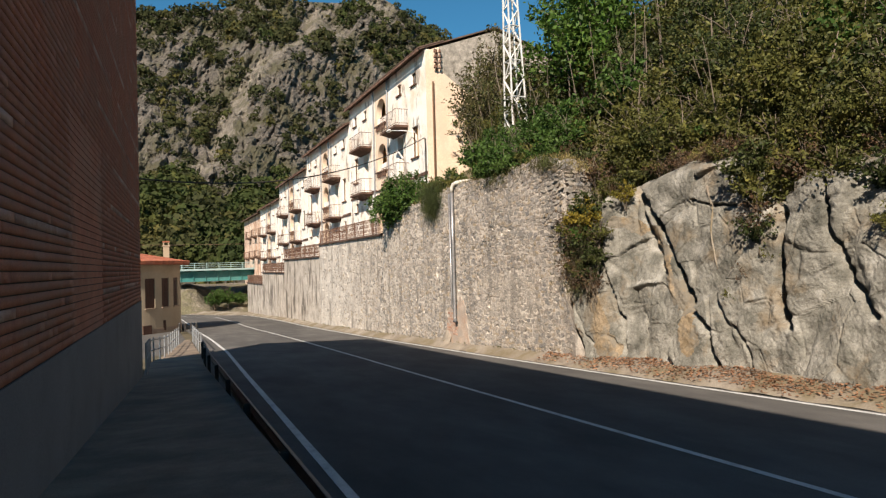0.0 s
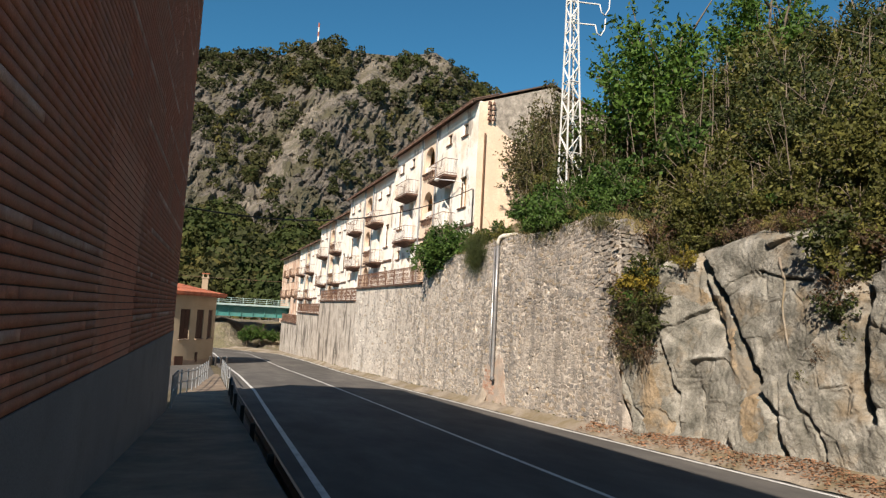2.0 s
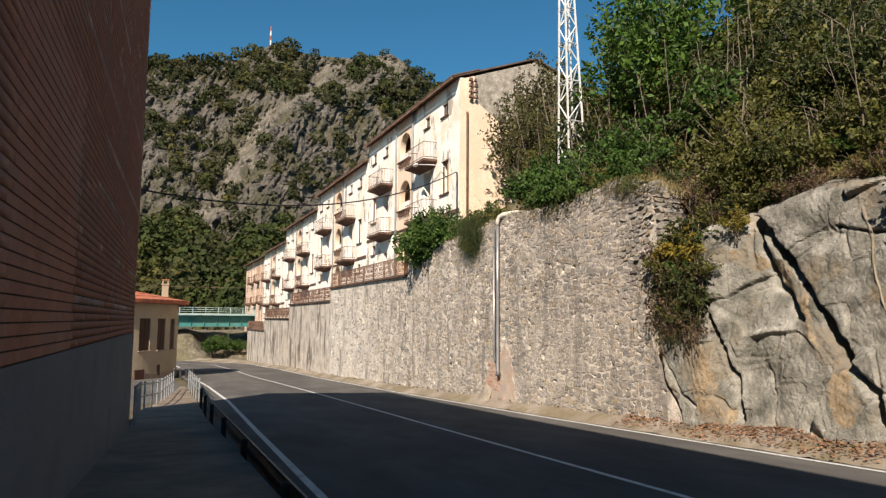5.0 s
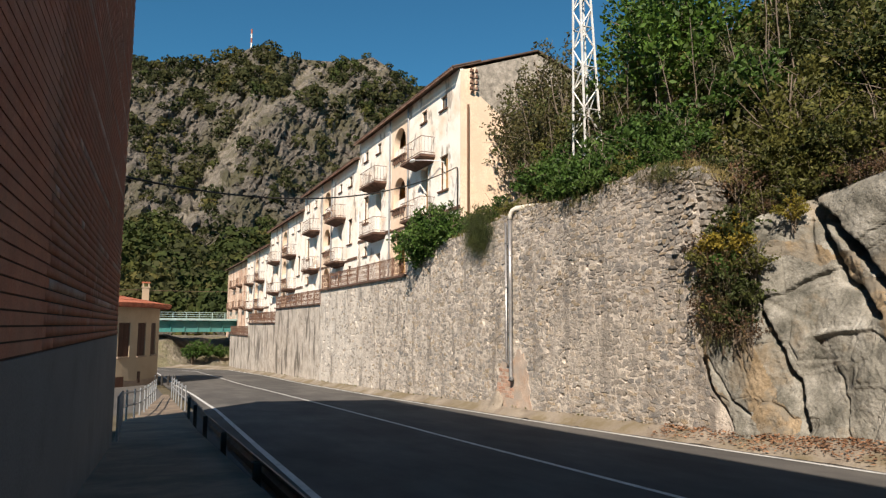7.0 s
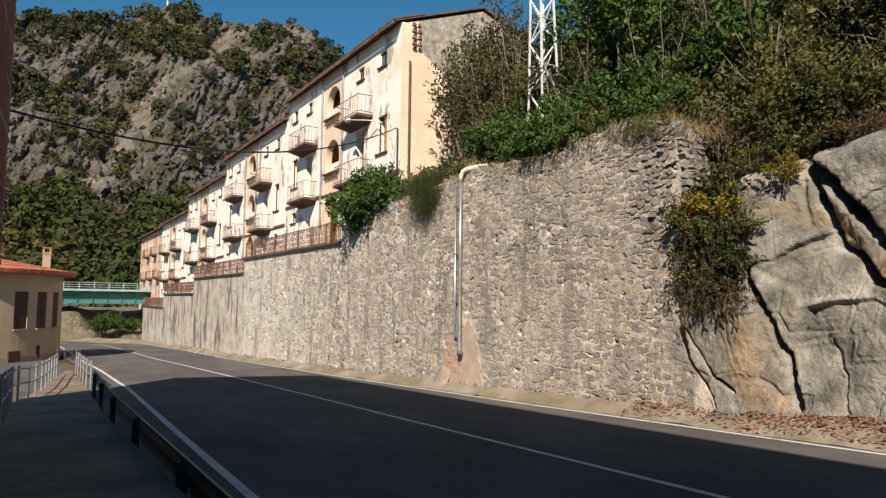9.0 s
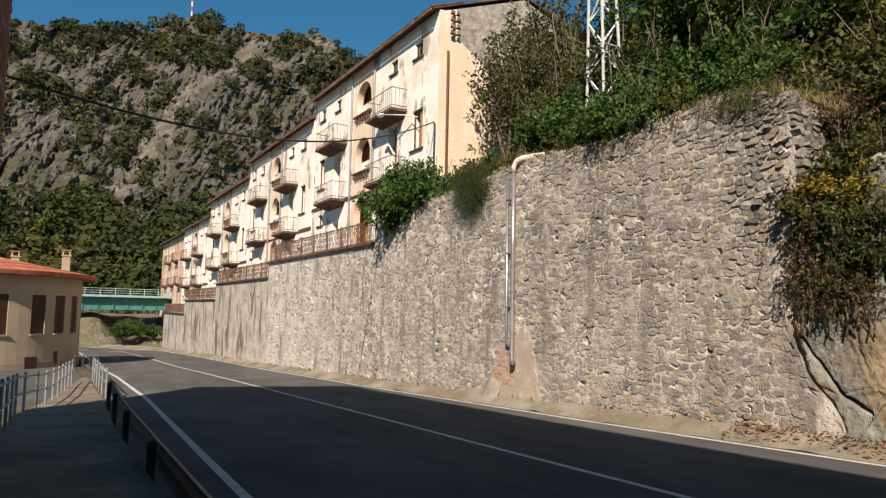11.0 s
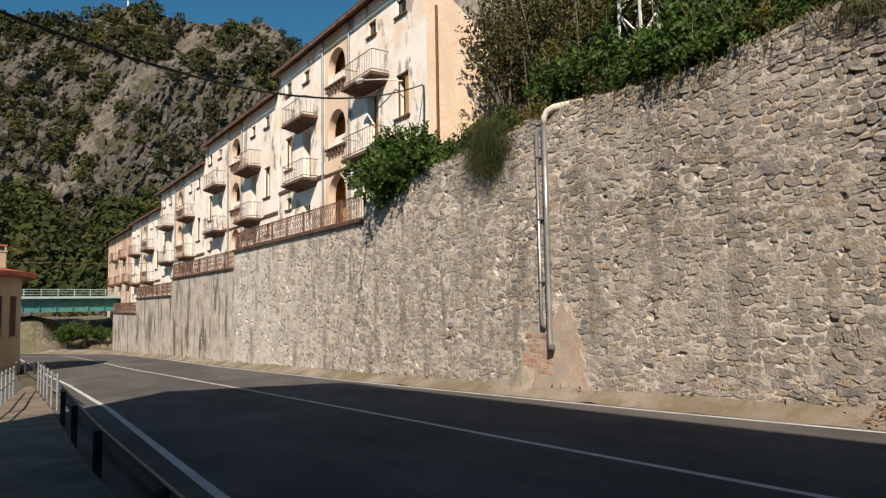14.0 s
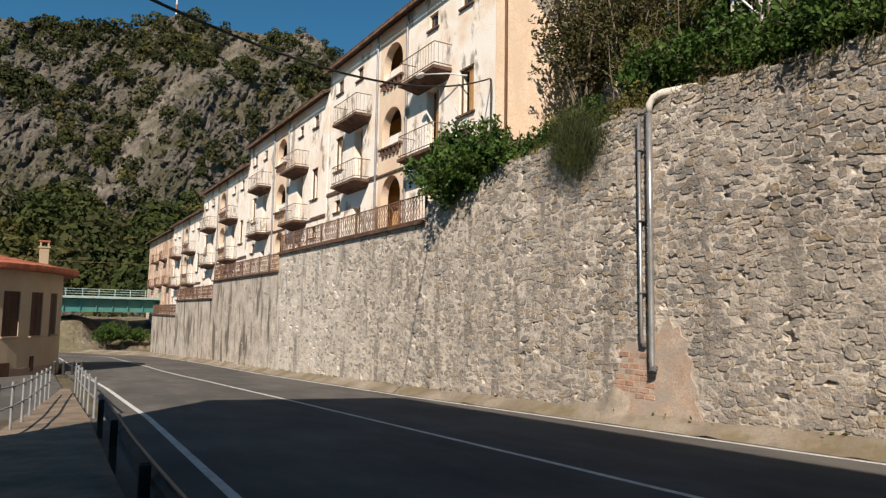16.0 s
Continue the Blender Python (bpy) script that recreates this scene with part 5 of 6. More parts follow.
def tree_proto(name, height, rad, leaves, size, material, seed, trunk_r=0.09, label="", category="", blobs=22, flat=0.9, stems=3):
    """A tapered trunk with limbs and a crown of many leaves. Stands on its own base."""
    rg = np.random.default_rng(seed)
    t = empty(name, (0, 0, 0), label, category)
    cz = height - rad * flat * 0.95
    bm = bmesh.new()
    for k in range(stems):
        lean = rg.normal(size=2) * 0.16 * height * (0.3 if stems == 1 else 1)
        pts = [(0.1 * math.cos(k * 2.1), 0.1 * math.sin(k * 2.1), -0.4)]
        for j in range(1, 6):
            u = j / 5
            pts.append((lean[0] * u + rg.normal() * 0.05 * height * 0.3, lean[1] * u + rg.normal() * 0.05 * height * 0.3, -0.4 + (cz + 0.55 * rad * flat + 0.4) * u))
        add_path_tube(bm, pts, [trunk_r * (1 - 0.82 * j / 5) for j in range(6)], 6)
        for j in range(5):
            b = Vector(pts[2 + j % 3])
            d = Vector((rg.normal(), rg.normal(), 0.5 + 0.5 * rg.random())).normalized() * rad * rg.uniform(0.5, 0.9)
            add_path_tube(bm, [b, b + d * 0.5 + Vector((0, 0, 0.08)), b + d], [trunk_r * 0.4, trunk_r * 0.25, trunk_r * 0.08], 4)
    cl, (az, out, top, bend_) = shoot_cloud(leaves, height, rad, rg, blobs * 3)
    for j in range(0, blobs * 3, 5):
        pts = [(out[j] * u ** 1.15 * math.cos(az[j]), out[j] * u ** 1.15 * math.sin(az[j]), top[j] * (1 - (1 - u) ** 1.5) - bend_[j] * u ** 4) for u in (0.0, 0.25, 0.5, 0.75, 1.0)]
        add_path_tube(bm, pts, [trunk_r * 0.45, trunk_r * 0.36, trunk_r * 0.26, trunk_r * 0.16, trunk_r * 0.07], 3)
    part("trunk", bm, bark, t, "", True)
    cl = cl[cl[:, 2] > 0.02]
    quads_from("crown", leaf_quads(cl, size, rg), material, t)
    return t


protos = {
    "light": [tree_proto("tree", 5.6, 2.4, 7600, 0.090, leaf_light, 21, 0.12, "young tree with fresh light green leaves on the hillside", "tree", 26, 1.0)],
    "green": [tree_proto("shrub", 2.05, 1.35, 2900, 0.080, leaf_green, 22 + k, 0.04, "dense green leafy shrub above the wall", "shrub", 20, 0.8) for k in range(2)],
    "olive": [tree_proto("shrub", 2.9, 1.75, 3900, 0.070, leaf_olive, 32 + k, 0.06, "olive green bush with yellowing leaves on the slope", "shrub", 24, 0.8) for k in range(3)],
    "dark": [tree_proto("shrub", 3.3, 1.9, 3600, 0.077, leaf_dark, 42 + k, 0.07, "dark green bush on the shaded slope", "shrub", 22, 0.85) for k in range(2)],
    "brown": [tree_proto("tree", 5.6, 1.9, 4000, 0.078, leaf_brown, 52, 0.08, "sparse tree with brownish drying leaves", "tree", 22, 1.6)],
    "tangle_olive": [tree_proto("shrub", 1.1, 0.75, 1000, 0.050, leaf_olive, 72 + k, 0.022, "straggling olive green bush on a ledge", "shrub", 12, 0.8) for k in range(2)],
    "tangle_dark": [tree_proto("shrub", 1.1, 0.75, 1000, 0.055, leaf_dark, 75, 0.022, "small dark green bush rooted in the stone", "shrub", 12, 0.8)],
    "tangle_brown": [tree_proto("shrub", 1.2, 0.8, 520, 0.042, leaf_withered, 77, 0.022, "twiggy reddish-brown withered bush", "shrub", 14, 0.8)],
    "yellow": [tree_proto("shrub", 1.6, 0.95, 1500, 0.06, leaf_yellow, 62, 0.03, "bush with bright yellow autumn leaves", "shrub", 9, 0.8)],
}
used = set()


def plant(kind, k, x, y, z, s=1.0, turn=0.0, tilt=0.0):
    if s < 0.6 and "tangle_" + kind in protos:
        kind, s = "tangle_" + kind, s * (3.2 if kind == "brown" else 2.5)
    pr = protos[kind][k % len(protos[kind])]
    m = pose(x, y, z, tilt, 0, turn) @ Matrix.Scale(s, 4)
    if pr.name not in used:
        used.add(pr.name)
        pr.matrix_basis = m
        return pr
    q = copy_thing(pr, Matrix.Identity(4))
    q.matrix_basis = m
    return q


def on_hill(kind, k, x, y, s=1.0, dz=0.0):
    return plant(kind, k, x, y, hill_z(x, y) - 0.05 + dz, s, float(vr.uniform(0, 360)))


# tall light tree and its neighbours
on_hill("light", 0, 14.6, 29.5, 1.45)
on_hill("light", 0, 17.0, 33.0, 1.3)
on_hill("light", 0, 18.5, 27.0, 1.2)
# sparse brownish trees by the gable
for x, y, s in ((14.2, 39.9, 1.1), (15.4, 40.6, 1.3), (13.6, 37.0, 0.9), (15.4, 38.2, 1.3), (13.8, 35.2, 1.0)):
    on_hill("brown", 0, x, y, s)
# leafy shrubs at the foot of the pylon and over the wall
for k, (x, y, s) in enumerate(((10.3, 30.2, 1.05), (10.2, 28.4, 1.1), (10.4, 26.6, 1.0), (11.2, 31.6, 1.0), (11.6, 28.6, 1.15), (10.3, 24.8, 0.85), (11.0, 25.8, 1.1), (11.4, 33.8, 1.0), (10.6, 35.6, 0.8))):
    on_hill("green", k, x, y, s)
# scrub on the slope above the rock
spots = 0
while spots < 104:
    x, y = float(vr.uniform(11.2, 21)), float(vr.uniform(8, 36))
    if y > 27 and x < 12.6:
        continue
    r = vr.random()
    kind = "olive" if r < 0.55 else "dark" if r < 0.85 else "green"
    on_hill(kind, int(vr.integers(0, 3)), x, y, float(vr.uniform(0.8, 1.35)))
    spots += 1
for x, y, s in ((10.8, 20.0, 0.55), (10.9, 18.0, 0.5), (10.7, 15.2, 0.6), (10.6, 13.6, 0.7), (10.9, 16.6, 0.5), (11.0, 12.2, 0.8), (10.7, 22.2, 0.6)):
    on_hill("olive", int(vr.integers(0, 3)), x, y, s)
for k in range(14):
    on_hill("dark", k, float(vr.uniform(22, 40)), float(vr.uniform(8, 60)) if k % 2 else float(vr.uniform(5, 40)), float(vr.uniform(1.2, 1.9)), 0)

# bushes hanging over the wall and at its broken end
for k, (x, y, z, s) in enumerate(((9.7, 41.3, 3.75, 1.5), (9.5, 39.9, 3.7, 1.4), (9.5, 38.4, 3.9, 1.1), (9.9, 40.8, 4.5, 1.1), (9.35, 40.6, 3.3, 1.2), (9.35, 39.2, 3.6, 1.0), (10.2, 42.0, 3.9, 1.1), (10.4, 40.2, 4.2, 1.2), (9.9, 36.6, 4.3, 0.75), (9.45, 27.0, 4.6, 0.7), (9.4, 28.2, 4.55, 0.8), (9.5, 29.4, 4.6, 0.65), (9.7, 25.6, 4.8, 0.55), (9.6, 24.4, 4.7, 0.5), (9.3, 22.7, 1.9, 0.5))):
    plant("green", k, x, y, z, s, 40.0 * k)
for x, y, z, s in ((9.3, 22.4, 2.35, 0.75), (9.25, 22.9, 2.4, 0.5), (9.9, 21.2, 3.1, 0.5), (10.3, 27.0, 5.3, 0.8)):
    plant("yellow", 0, x, y, z, s, 50 * s)
for x, y, z, s in ((9.2, 22.9, 0.9, 0.34), (9.25, 22.3, 0.5, 0.28), (9.35, 23.2, 2.3, 0.32), (9.2, 23.1, 0.5, 0.26), (9.2, 22.6, 1.7, 0.34), (9.2, 21.9, 0.4, 0.2)):
    plant("brown", 0, x, y, z, s, 90 * s)

# bushes on the bank under the bridge
for k, (x, y, z, s) in enumerate(((5.6, 116.6, -4.2, 1.5), (7.6, 117.4, -4.0, 1.3), (9.6, 118.0, -4.2, 1.2), (6.8, 118.5, -3.4, 1.0))):
    plant("green", k, x, y, z, s, 55.0 * k)

# tangle that fills the hollow between wall and rock
for k, (x, y, z, s, kind) in enumerate(((9.3, 22.4, 1.3, 0.42, "dark"), (9.3, 22.9, 2.0, 0.42, "olive"), (9.2, 22.2, 0.7, 0.30, "dark"), (9.5, 22.4, 2.6, 0.45, "dark"), (9.2, 22.7, 0.9, 0.30, "olive"), (9.4, 21.9, 1.9, 0.36, "olive"), (9.25, 23.2, 1.5, 0.26, "dark"), (9.15, 22.6, 0.4, 0.2, "brown"), (9.15, 23.0, 1.0, 0.22, "brown"), (9.3, 21.9, 1.2, 0.3, "dark"))):
    plant(kind, k, x, y, z, s, 61.0 * k)

for k, (x, y, s, kind) in enumerate(((10.0, 23.4, 0.42, "dark"), (10.3, 24.2, 0.4, "olive"), (10.1, 24.9, 0.45, "green"), (10.5, 23.0, 0.45, "olive"), (9.9, 22.7, 0.34, "brown"), (9.7, 26.2, 0.42, "olive"), (10.9, 22.4, 0.5, "dark"), (9.75, 24.1, 0.2, "brown"), (9.7, 30.4, 0.4, "olive"), (9.7, 33.2, 0.4, "olive"), (9.7, 35.4, 0.5, "olive"))):
    on_hill(kind, k, x, y, s)
# low scrub along the top of the rock
for k in range(46):
    y = float(vr.uniform(8.5, 26.0))
    x = 10.6 + 0.9 * smoothstep(24.2, 22.4, y) + float(vr.uniform(-0.3, 1.4))
    on_hill(("olive", "dark", "olive", "green")[k % 4], k, x, y, float(vr.uniform(0.35, 0.75)))

# plants rooted in ledges of the rock
for k, (y, z, s, kind) in enumerate(((16.3, 2.7, 0.5, "olive"), (16.1, 2.1, 0.3, "brown"), (15.8, 2.9, 0.55, "olive"), (16.6, 3.3, 0.5, "dark"), (16.2, 1.9, 0.36, "dark"), (15.9, 1.5, 0.2, "olive"), (16.6, 1.0, 0.16, "brown"), (15.2, 3.2, 0.34, "brown"),
                                     (14.2, 3.1, 0.4, "olive"), (13.4, 2.8, 0.45, "dark"), (16.9, 0.6, 0.15, "olive"), (13.0, 2.0, 0.3, "olive"), (15.6, 0.6, 0.14, "brown"))):
    plant(kind, k, rock_x(y, z) + 0.1, y, z - 0.25, s, 70.0 * k)

# growth that hangs over the edge of the rock
for k in range(38):
    y = float(vr.uniform(11.5, 22.6))
    z = rock_top(y) - float(vr.uniform(0.0, 0.22))
    plant(("brown", "olive", "brown", "dark", "olive")[k % 5], k, rock_x(y, z) + 0.05, y, z - 0.12, float(vr.uniform(0.16, 0.24) if k % 5 in (0, 2) else vr.uniform(0.22, 0.42)), 47.0 * k)

# ---------------------------------------------------------------- small things
# ---- guard rail beside the road
gr = empty("guard_rail", (rail_x(20), 20, road_z(20)), "grey steel crash barrier with dark posts between footway and road", "guard rail")
prof = [(0.0, 0.0), (0.05, 0.03), (0.05, 0.09), (0.0, 0.13), (0.0, 0.18), (0.05, 0.22), (0.05, 0.28), (0.0, 0.31)]
gys = span(-4, 40.6, 2.0)
for a, b in zip(gys, gys[1:]):
    vs, fs = [], []
    for y in (a, b - 0.006):
        for d, h in prof:
            vs.append((rail_x(y) + d, y, road_z(y) + 0.42 + h))
        for d, h in prof[::-1]:
            vs.append((rail_x(y) + d - 0.012, y, road_z(y) + 0.42 + h))
    n = len(prof) * 2
    fs = [(k, (k + 1) % n, n + (k + 1) % n, n + k) for k in range(n)] + [tuple(range(n))[::-1], tuple(range(n, 2 * n))]
    under(obj_from("beam", vs, fs, rail_steel), gr)
    if round((a - gys[0]) / 2) % 2:
        continue
    bm = bmesh.new()
    x, zz = rail_x(a) - 0.02, road_z(a)
    add_box(bm, (x - 0.11, a - 0.05, zz - 0.3), (x - 0.095, a + 0.05, zz + 0.74))
    add_box(bm, (x - 0.095, a - 0.05, zz - 0.3), (x - 0.01, a - 0.04, zz + 0.74))
    add_box(bm, (x - 0.095, a + 0.04, zz - 0.3), (x - 0.01, a + 0.05, zz + 0.74))
    under(part("post", bm, dark_steel), gr)


# ---- tubular railings of the footway
def tube_railing(name, line, zf, step, label, material, height=1.0):
    pts = [Vector((x, y, 0)) for x, y in line]
    seg = [(b - a).length for a, b in zip(pts, pts[1:])]
    total = sum(seg)

    def at(s):
        for (a, b), l in zip(zip(pts, pts[1:]), seg):
            if s <= l + 1e-6:
                p = a.lerp(b, s / l)
                return Vector((p.x, p.y, zf(p.y)))
            s -= l
        return Vector((pts[-1].x, pts[-1].y, zf(pts[-1].y)))

    r = empty(name, at(0), label, "railing")
    n = round(total / step)
    for k in range(n + 1):
        p = at(total * k / n)
        bm = bmesh.new()
        add_tube(bm, p - Vector((0, 0, 0.15)), p + Vector((0, 0, height)), 0.032, sides=8)
        under(part("post", bm, material), r)
    for h in (0.48, height - 0.10):
        under(path_tube("rail", [at(total * k / (3 * n)) + Vector((0, 0, h)) for k in range(3 * n + 1)], 0.024, material, None, "", 6), r)
    return r


tube_railing("tube_railing", [(-3.52, 27.9), (-3.42, 35), (-2.96, 37.8), (-2.56, 41), (-2.22, 45), (-1.92, 48.2)], lambda y: walk_z(y), 1.6, "grey tubular handrail along the footway's outer edge", galvanised)
tube_railing("tube_railing", [(-1.12, 40.6), (-1.10, 43.0), (-1.02, 47.6), (-0.95, 52.0)], lambda y: road_z(y), 2.2, "pale tubular railing between footway and road", galvanised)
for k in range(4):
    b = empty("bollard", (-1.35 + 0.42 * k, 63.6 - 0.1 * k, road_z(63.5)), "short dark steel bollard with a rounded cap by the road", "bollard", "bollards")
    tube("body", (0, 0, 0), (0, 0, 0.68), 0.075, dark_steel, b)
    tube("cap", (0, 0, 0.681), (0, 0, 0.74), 0.078, rail_steel, b, r2=0.05)

# ---- lower street beside the round-fronted house
strip("road_side", span(28, 110, 2.0), lambda y: -40.0, lambda y: brick_x(27.17) + lerp(y, [28, 35, 48, 52, 66, 110], [0.02, 0.12, 1.7, 2.3, 2.3, -10]), lambda y: road_z(y) - lerp(y, [28, 40, 50, 66, 110], [0.45, 0.35, 0.06, 0.03, 0.03]), asphalt, 0, 4,
      label="shaded asphalt side street in front of the house", category="road")

# ---- downpipes on the wall
pp = empty("downpipe", (8.93, 31.97, -0.97), "grey metal downpipe with a white bend over the wall top", "pipe")
PX = WX - 0.14
under(path_tube("pipe", [(PX + 0.03, 31.88, -1.05), (PX - 0.02, 31.94, -1.0), (PX, 31.97, -0.85), (PX, 31.97, 2.0), (PX, 31.96, 4.60)], 0.068, zinc_pipe, None, "", 12), pp)
under(path_tube("bend", [(PX, 31.96, 4.605), (PX, 31.95, 4.78), (PX + 0.04, 31.86, 4.93), (PX + 0.12, 31.7, 4.99), (PX + 0.25, 31.4, 4.99), (PX + 0.45, 31.0, 5.02)], [0.074, 0.078, 0.085, 0.098, 0.105, 0.085], white_pipe, None, "white wrapped bend", 12), pp)
under(tube("end_cap", (PX - 0.05, 31.90, -1.10), (PX + 0.02, 31.93, -0.98), 0.085, rail_steel), pp)
for k in range(6):
    under(tube("collar", (PX, 31.97, -0.3 + 0.9 * k), (PX, 31.97, -0.26 + 0.9 * k), 0.074, zinc_pipe), pp)
pq = empty("downpipe", (8.93, 32.26, -0.46), "thin grey metal pipe fixed to the stone wall", "pipe")
under(path_tube("pipe", [(PX + 0.06, 32.2, -0.55), (PX, 32.25, -0.46), (PX, 32.26, -0.2), (PX, 32.27, 4.55)], 0.04, zinc_pipe, None, "", 10), pq)
for k in range(3):
    under(box("bracket", (PX - 0.055, 32.20, 0.6 + 1.6 * k), (WX, 32.32, 0.62 + 1.6 * k), zinc_pipe), pq)

# ---- plaster and brick patch at the pipes' foot
ring = [(30.78, -2.0), (30.98, -1.62), (30.92, -1.35), (31.08, -1.1), (31.02, -0.8), (31.2, -0.66), (31.12, -0.4), (31.3, -0.3), (31.34, -0.12), (31.5, -0.16), (31.58, 0.04), (31.75, -0.02), (31.9, -0.28), (32.0, -0.36), (32.3, -0.34),
        (32.5, -0.5), (32.8, -0.46), (33.0, -0.66), (32.96, -0.9), (33.12, -1.05), (33.08, -1.4), (33.3, -1.55), (33.45, -1.8), (33.5, -2.1)]
bm = bmesh.new()
f = [bm.verts.new((WX - 0.012 + 0.010 * noise.noise(Vector((y * 3, z * 3, 0))), y, z)) for y, z in ring]
g = [bm.verts.new((WX + 0.02, y, z)) for y, z in ring]
bm.faces.new(f)
for k in range(len(ring)):
    bm.faces.new((f[k], g[k], g[(k + 1) % len(ring)], f[(k + 1) % len(ring)]))
bmesh.ops.recalc_face_normals(bm, faces=bm.faces)
patch = part("wall_patch", bm, pink_plaster)
tagged(patch, "pinkish plaster and brick repair at the wall foot", "wall repair")
bm = bmesh.new()
add_box(bm, (-0.03, -0.135, -0.055), (0.0, 0.135, 0.055), 0.008)
pb = part("brick", bm, orange_brick, patch)
rp = random.Random(3)
first = True
for r in range(8):
    for c in range(4):
        y, z = 32.15 + 0.30 * c + 0.15 * (r % 2) * (1 if c < 3 else 0), -1.66 + 0.128 * r
        if rp.random() < 0.16 or (c == 3 and r > 3):
            continue
        q = pb if first else new("brick", pb.data)
        first = False
        q.parent = patch
        q.matrix_basis = Matrix.Translation((WX + 0.006 + rp.uniform(-0.004, 0.012), y, z)) @ Matrix.Rotation(rp.uniform(-.05, .05), 4, 'X')
# ---- concrete hump beside the repair
vs, fs = [], []
hys = span(32.7, 34.6, 0.1)
for y in hys:
    h = 0.42 * math.exp(-((y - 33.15) / 0.38) ** 2) + 0.10
    z0 = road_z(y) + 0.04
    vs += [(8.62, y, z0), (8.78, y, z0 + 0.25 * h), (8.93, y, z0 + 0.7 * h), (9.03, y, z0 + h + 0.2), (9.09, y, z0 + h + 0.22)]
fs = [(i * 5 + k, (i + 1) * 5 + k, (i + 1) * 5 + k + 1, i * 5 + k + 1) for i in range(len(hys) - 1) for k in range(4)]
tagged(obj_from("concrete_haunch", vs, fs, shoulder, None, "", True), "sloping concrete haunch against the stone wall foot", "haunch")

# ---- lattice pylon
py = empty("lattice_pylon", (11.95, 31.3, 5.2), "white painted steel lattice pylon rising from scrub", "pylon")


def pyl(sx, sy, z):
    h = lerp(z, [0, 2.3, 9.4, 13], [0.43, 0.37, 0.20, 0.15])
    return Vector((-0.022 * z + sx * h, sy * h, z))


for sx in (-1, 1):
    for sy in (-1, 1):
        bm = bmesh.new()
        add_path_tube(bm, [pyl(sx, sy, z) for z in range(0, 14)], 0.042, 4)
        part("leg", bm, white_steel, py)
cs = [(-1, -1), (1, -1), (1, 1), (-1, 1)]
z, k = 0.0, 0
while z < 12.6:
    dz = 0.95 - 0.03 * z
    for i in range(4):
        a, b = cs[i], cs[(i + 1) % 4]
        if (k + i) % 2:
            a, b = b, a
        tube("brace", pyl(*a, z), pyl(*b, z + dz), 0.030, white_steel, py, sides=4)
        if k % 2 == 0:
            tube("brace", pyl(*a, z), pyl(*b, z), 0.028, white_steel, py, sides=4)
    z += dz
    k += 1
for zz, ln in ((9.6, 1.0), (10.6, 1.2), (11.8, 1.4)):
    bm = bmesh.new()
    add_tube(bm, (-0.2 - 0.3, 0, zz), (-0.2 + ln, -0.3, zz), 0.035, sides=5)
    part("crossarm", bm, white_steel, py)
    ins = path_tube("insulator", [(-0.2 + ln, -0.3, zz), (-0.1 + ln, -0.3, zz - 0.35), (0.1 + ln, -0.3, zz - 0.45), (0.3 + ln, -0.3, zz - 0.1), (0.32 + ln, -0.3, zz + 0.4)], 0.03, white_steel, py, "", 6)


# ---- overhead cables
def quad_z(x, pts):
    (a, fa), (b, fb), (c, fc) = pts
    return fa * (x - b) * (x - c) / ((a - b) * (a - c)) + fb * (x - a) * (x - c) / ((b - a) * (b - c)) + fc * (x - a) * (x - b) / ((c - a) * (c - b))


cab = [(x, 31 + (x + 3.6) * 11.4 / 15.4, quad_z(x, ((-3.6, 4.8), (2.5, 5.47), (11.85, 9.05)))) for x in span(-6.9, 11.85, 0.5)]
tagged(path_tube("overhead_cable", cab, 0.028, dark_steel, None, "", 6), "black overhead cable sagging from building to terrace house", "cable")
cab = [(x, 100.0 + 0.02 * x, 4.9 + 0.0012 * (x - 2) ** 2) for x in span(-34, 12.0, 1.5)]
tagged(path_tube("overhead_cable", cab, 0.02, pale_iron, None, "", 5), "thin pale cable strung across the valley", "cable")
tagged(path_tube("conduit", [(11.93, 42.5, 9.05), (11.93, 42.46, 8.6), (11.94, 42.5, 7.6), (11.94, 42.48, 6.0)], 0.045, dark_steel), "dark cable conduit down the house corner", "conduit")
lamp = empty("wall_lamp", (12.0, 45.2, 9.4), "white street lamp on an arm fixed to the facade", "lamp")
path_tube("arm", [(0, -0.9, 0.35), (-0.5, -0.2, 0.55), (-0.95, 0.9, 0.75)], 0.03, white_steel, lamp)
bm = bmesh.new()
bmesh.ops.create_uvsphere(bm, u_segments=12, v_segments=8, radius=0.2, matrix=Matrix.Translation((-1.05, 1.15, 0.76)) @ Matrix.Diagonal((0.7, 1.6, 0.5, 1)))
part("head", bm, white_steel, lamp)
ins = empty("insulator_rack", (12.75, 42.22, 13.2), "rusty wall rack with brown ceramic insulators on the gable", "insulators")
box("bracket", (-0.1, -0.10, -0.1), (-0.03, -0.03, 1.2), rust, ins)
for k in range(4):
    for x in (-0.22, 0.1):
        tube("insulator", (x, -0.16, 0.05 + 0.32 * k), (x, -0.16, 0.22 + 0.32 * k), 0.09, rust, ins, r2=0.05)
    tube("bar", (-0.3, -0.14, 0.02 + 0.32 * k), (0.2, -0.14, 0.02 + 0.32 * k), 0.02, dark_steel, ins, sides=5)

# ---- leaf litter, weeds and grass
lr = np.random.default_rng(9)
n = 5200
ly = lr.uniform(11.5, 24.5, n)
lu = lr.uniform(0, 1, n) ** 0.7
lx = 8.5 + 0.75 * lu + 0.1 * np.sin(ly * 2)
keep = lr.random(n) < 0.35 + 0.65 * lu * (np.sin(ly * 1.3) * 0.3 + 0.7)
ly, lx, lu = ly[keep], lx[keep], lu[keep]
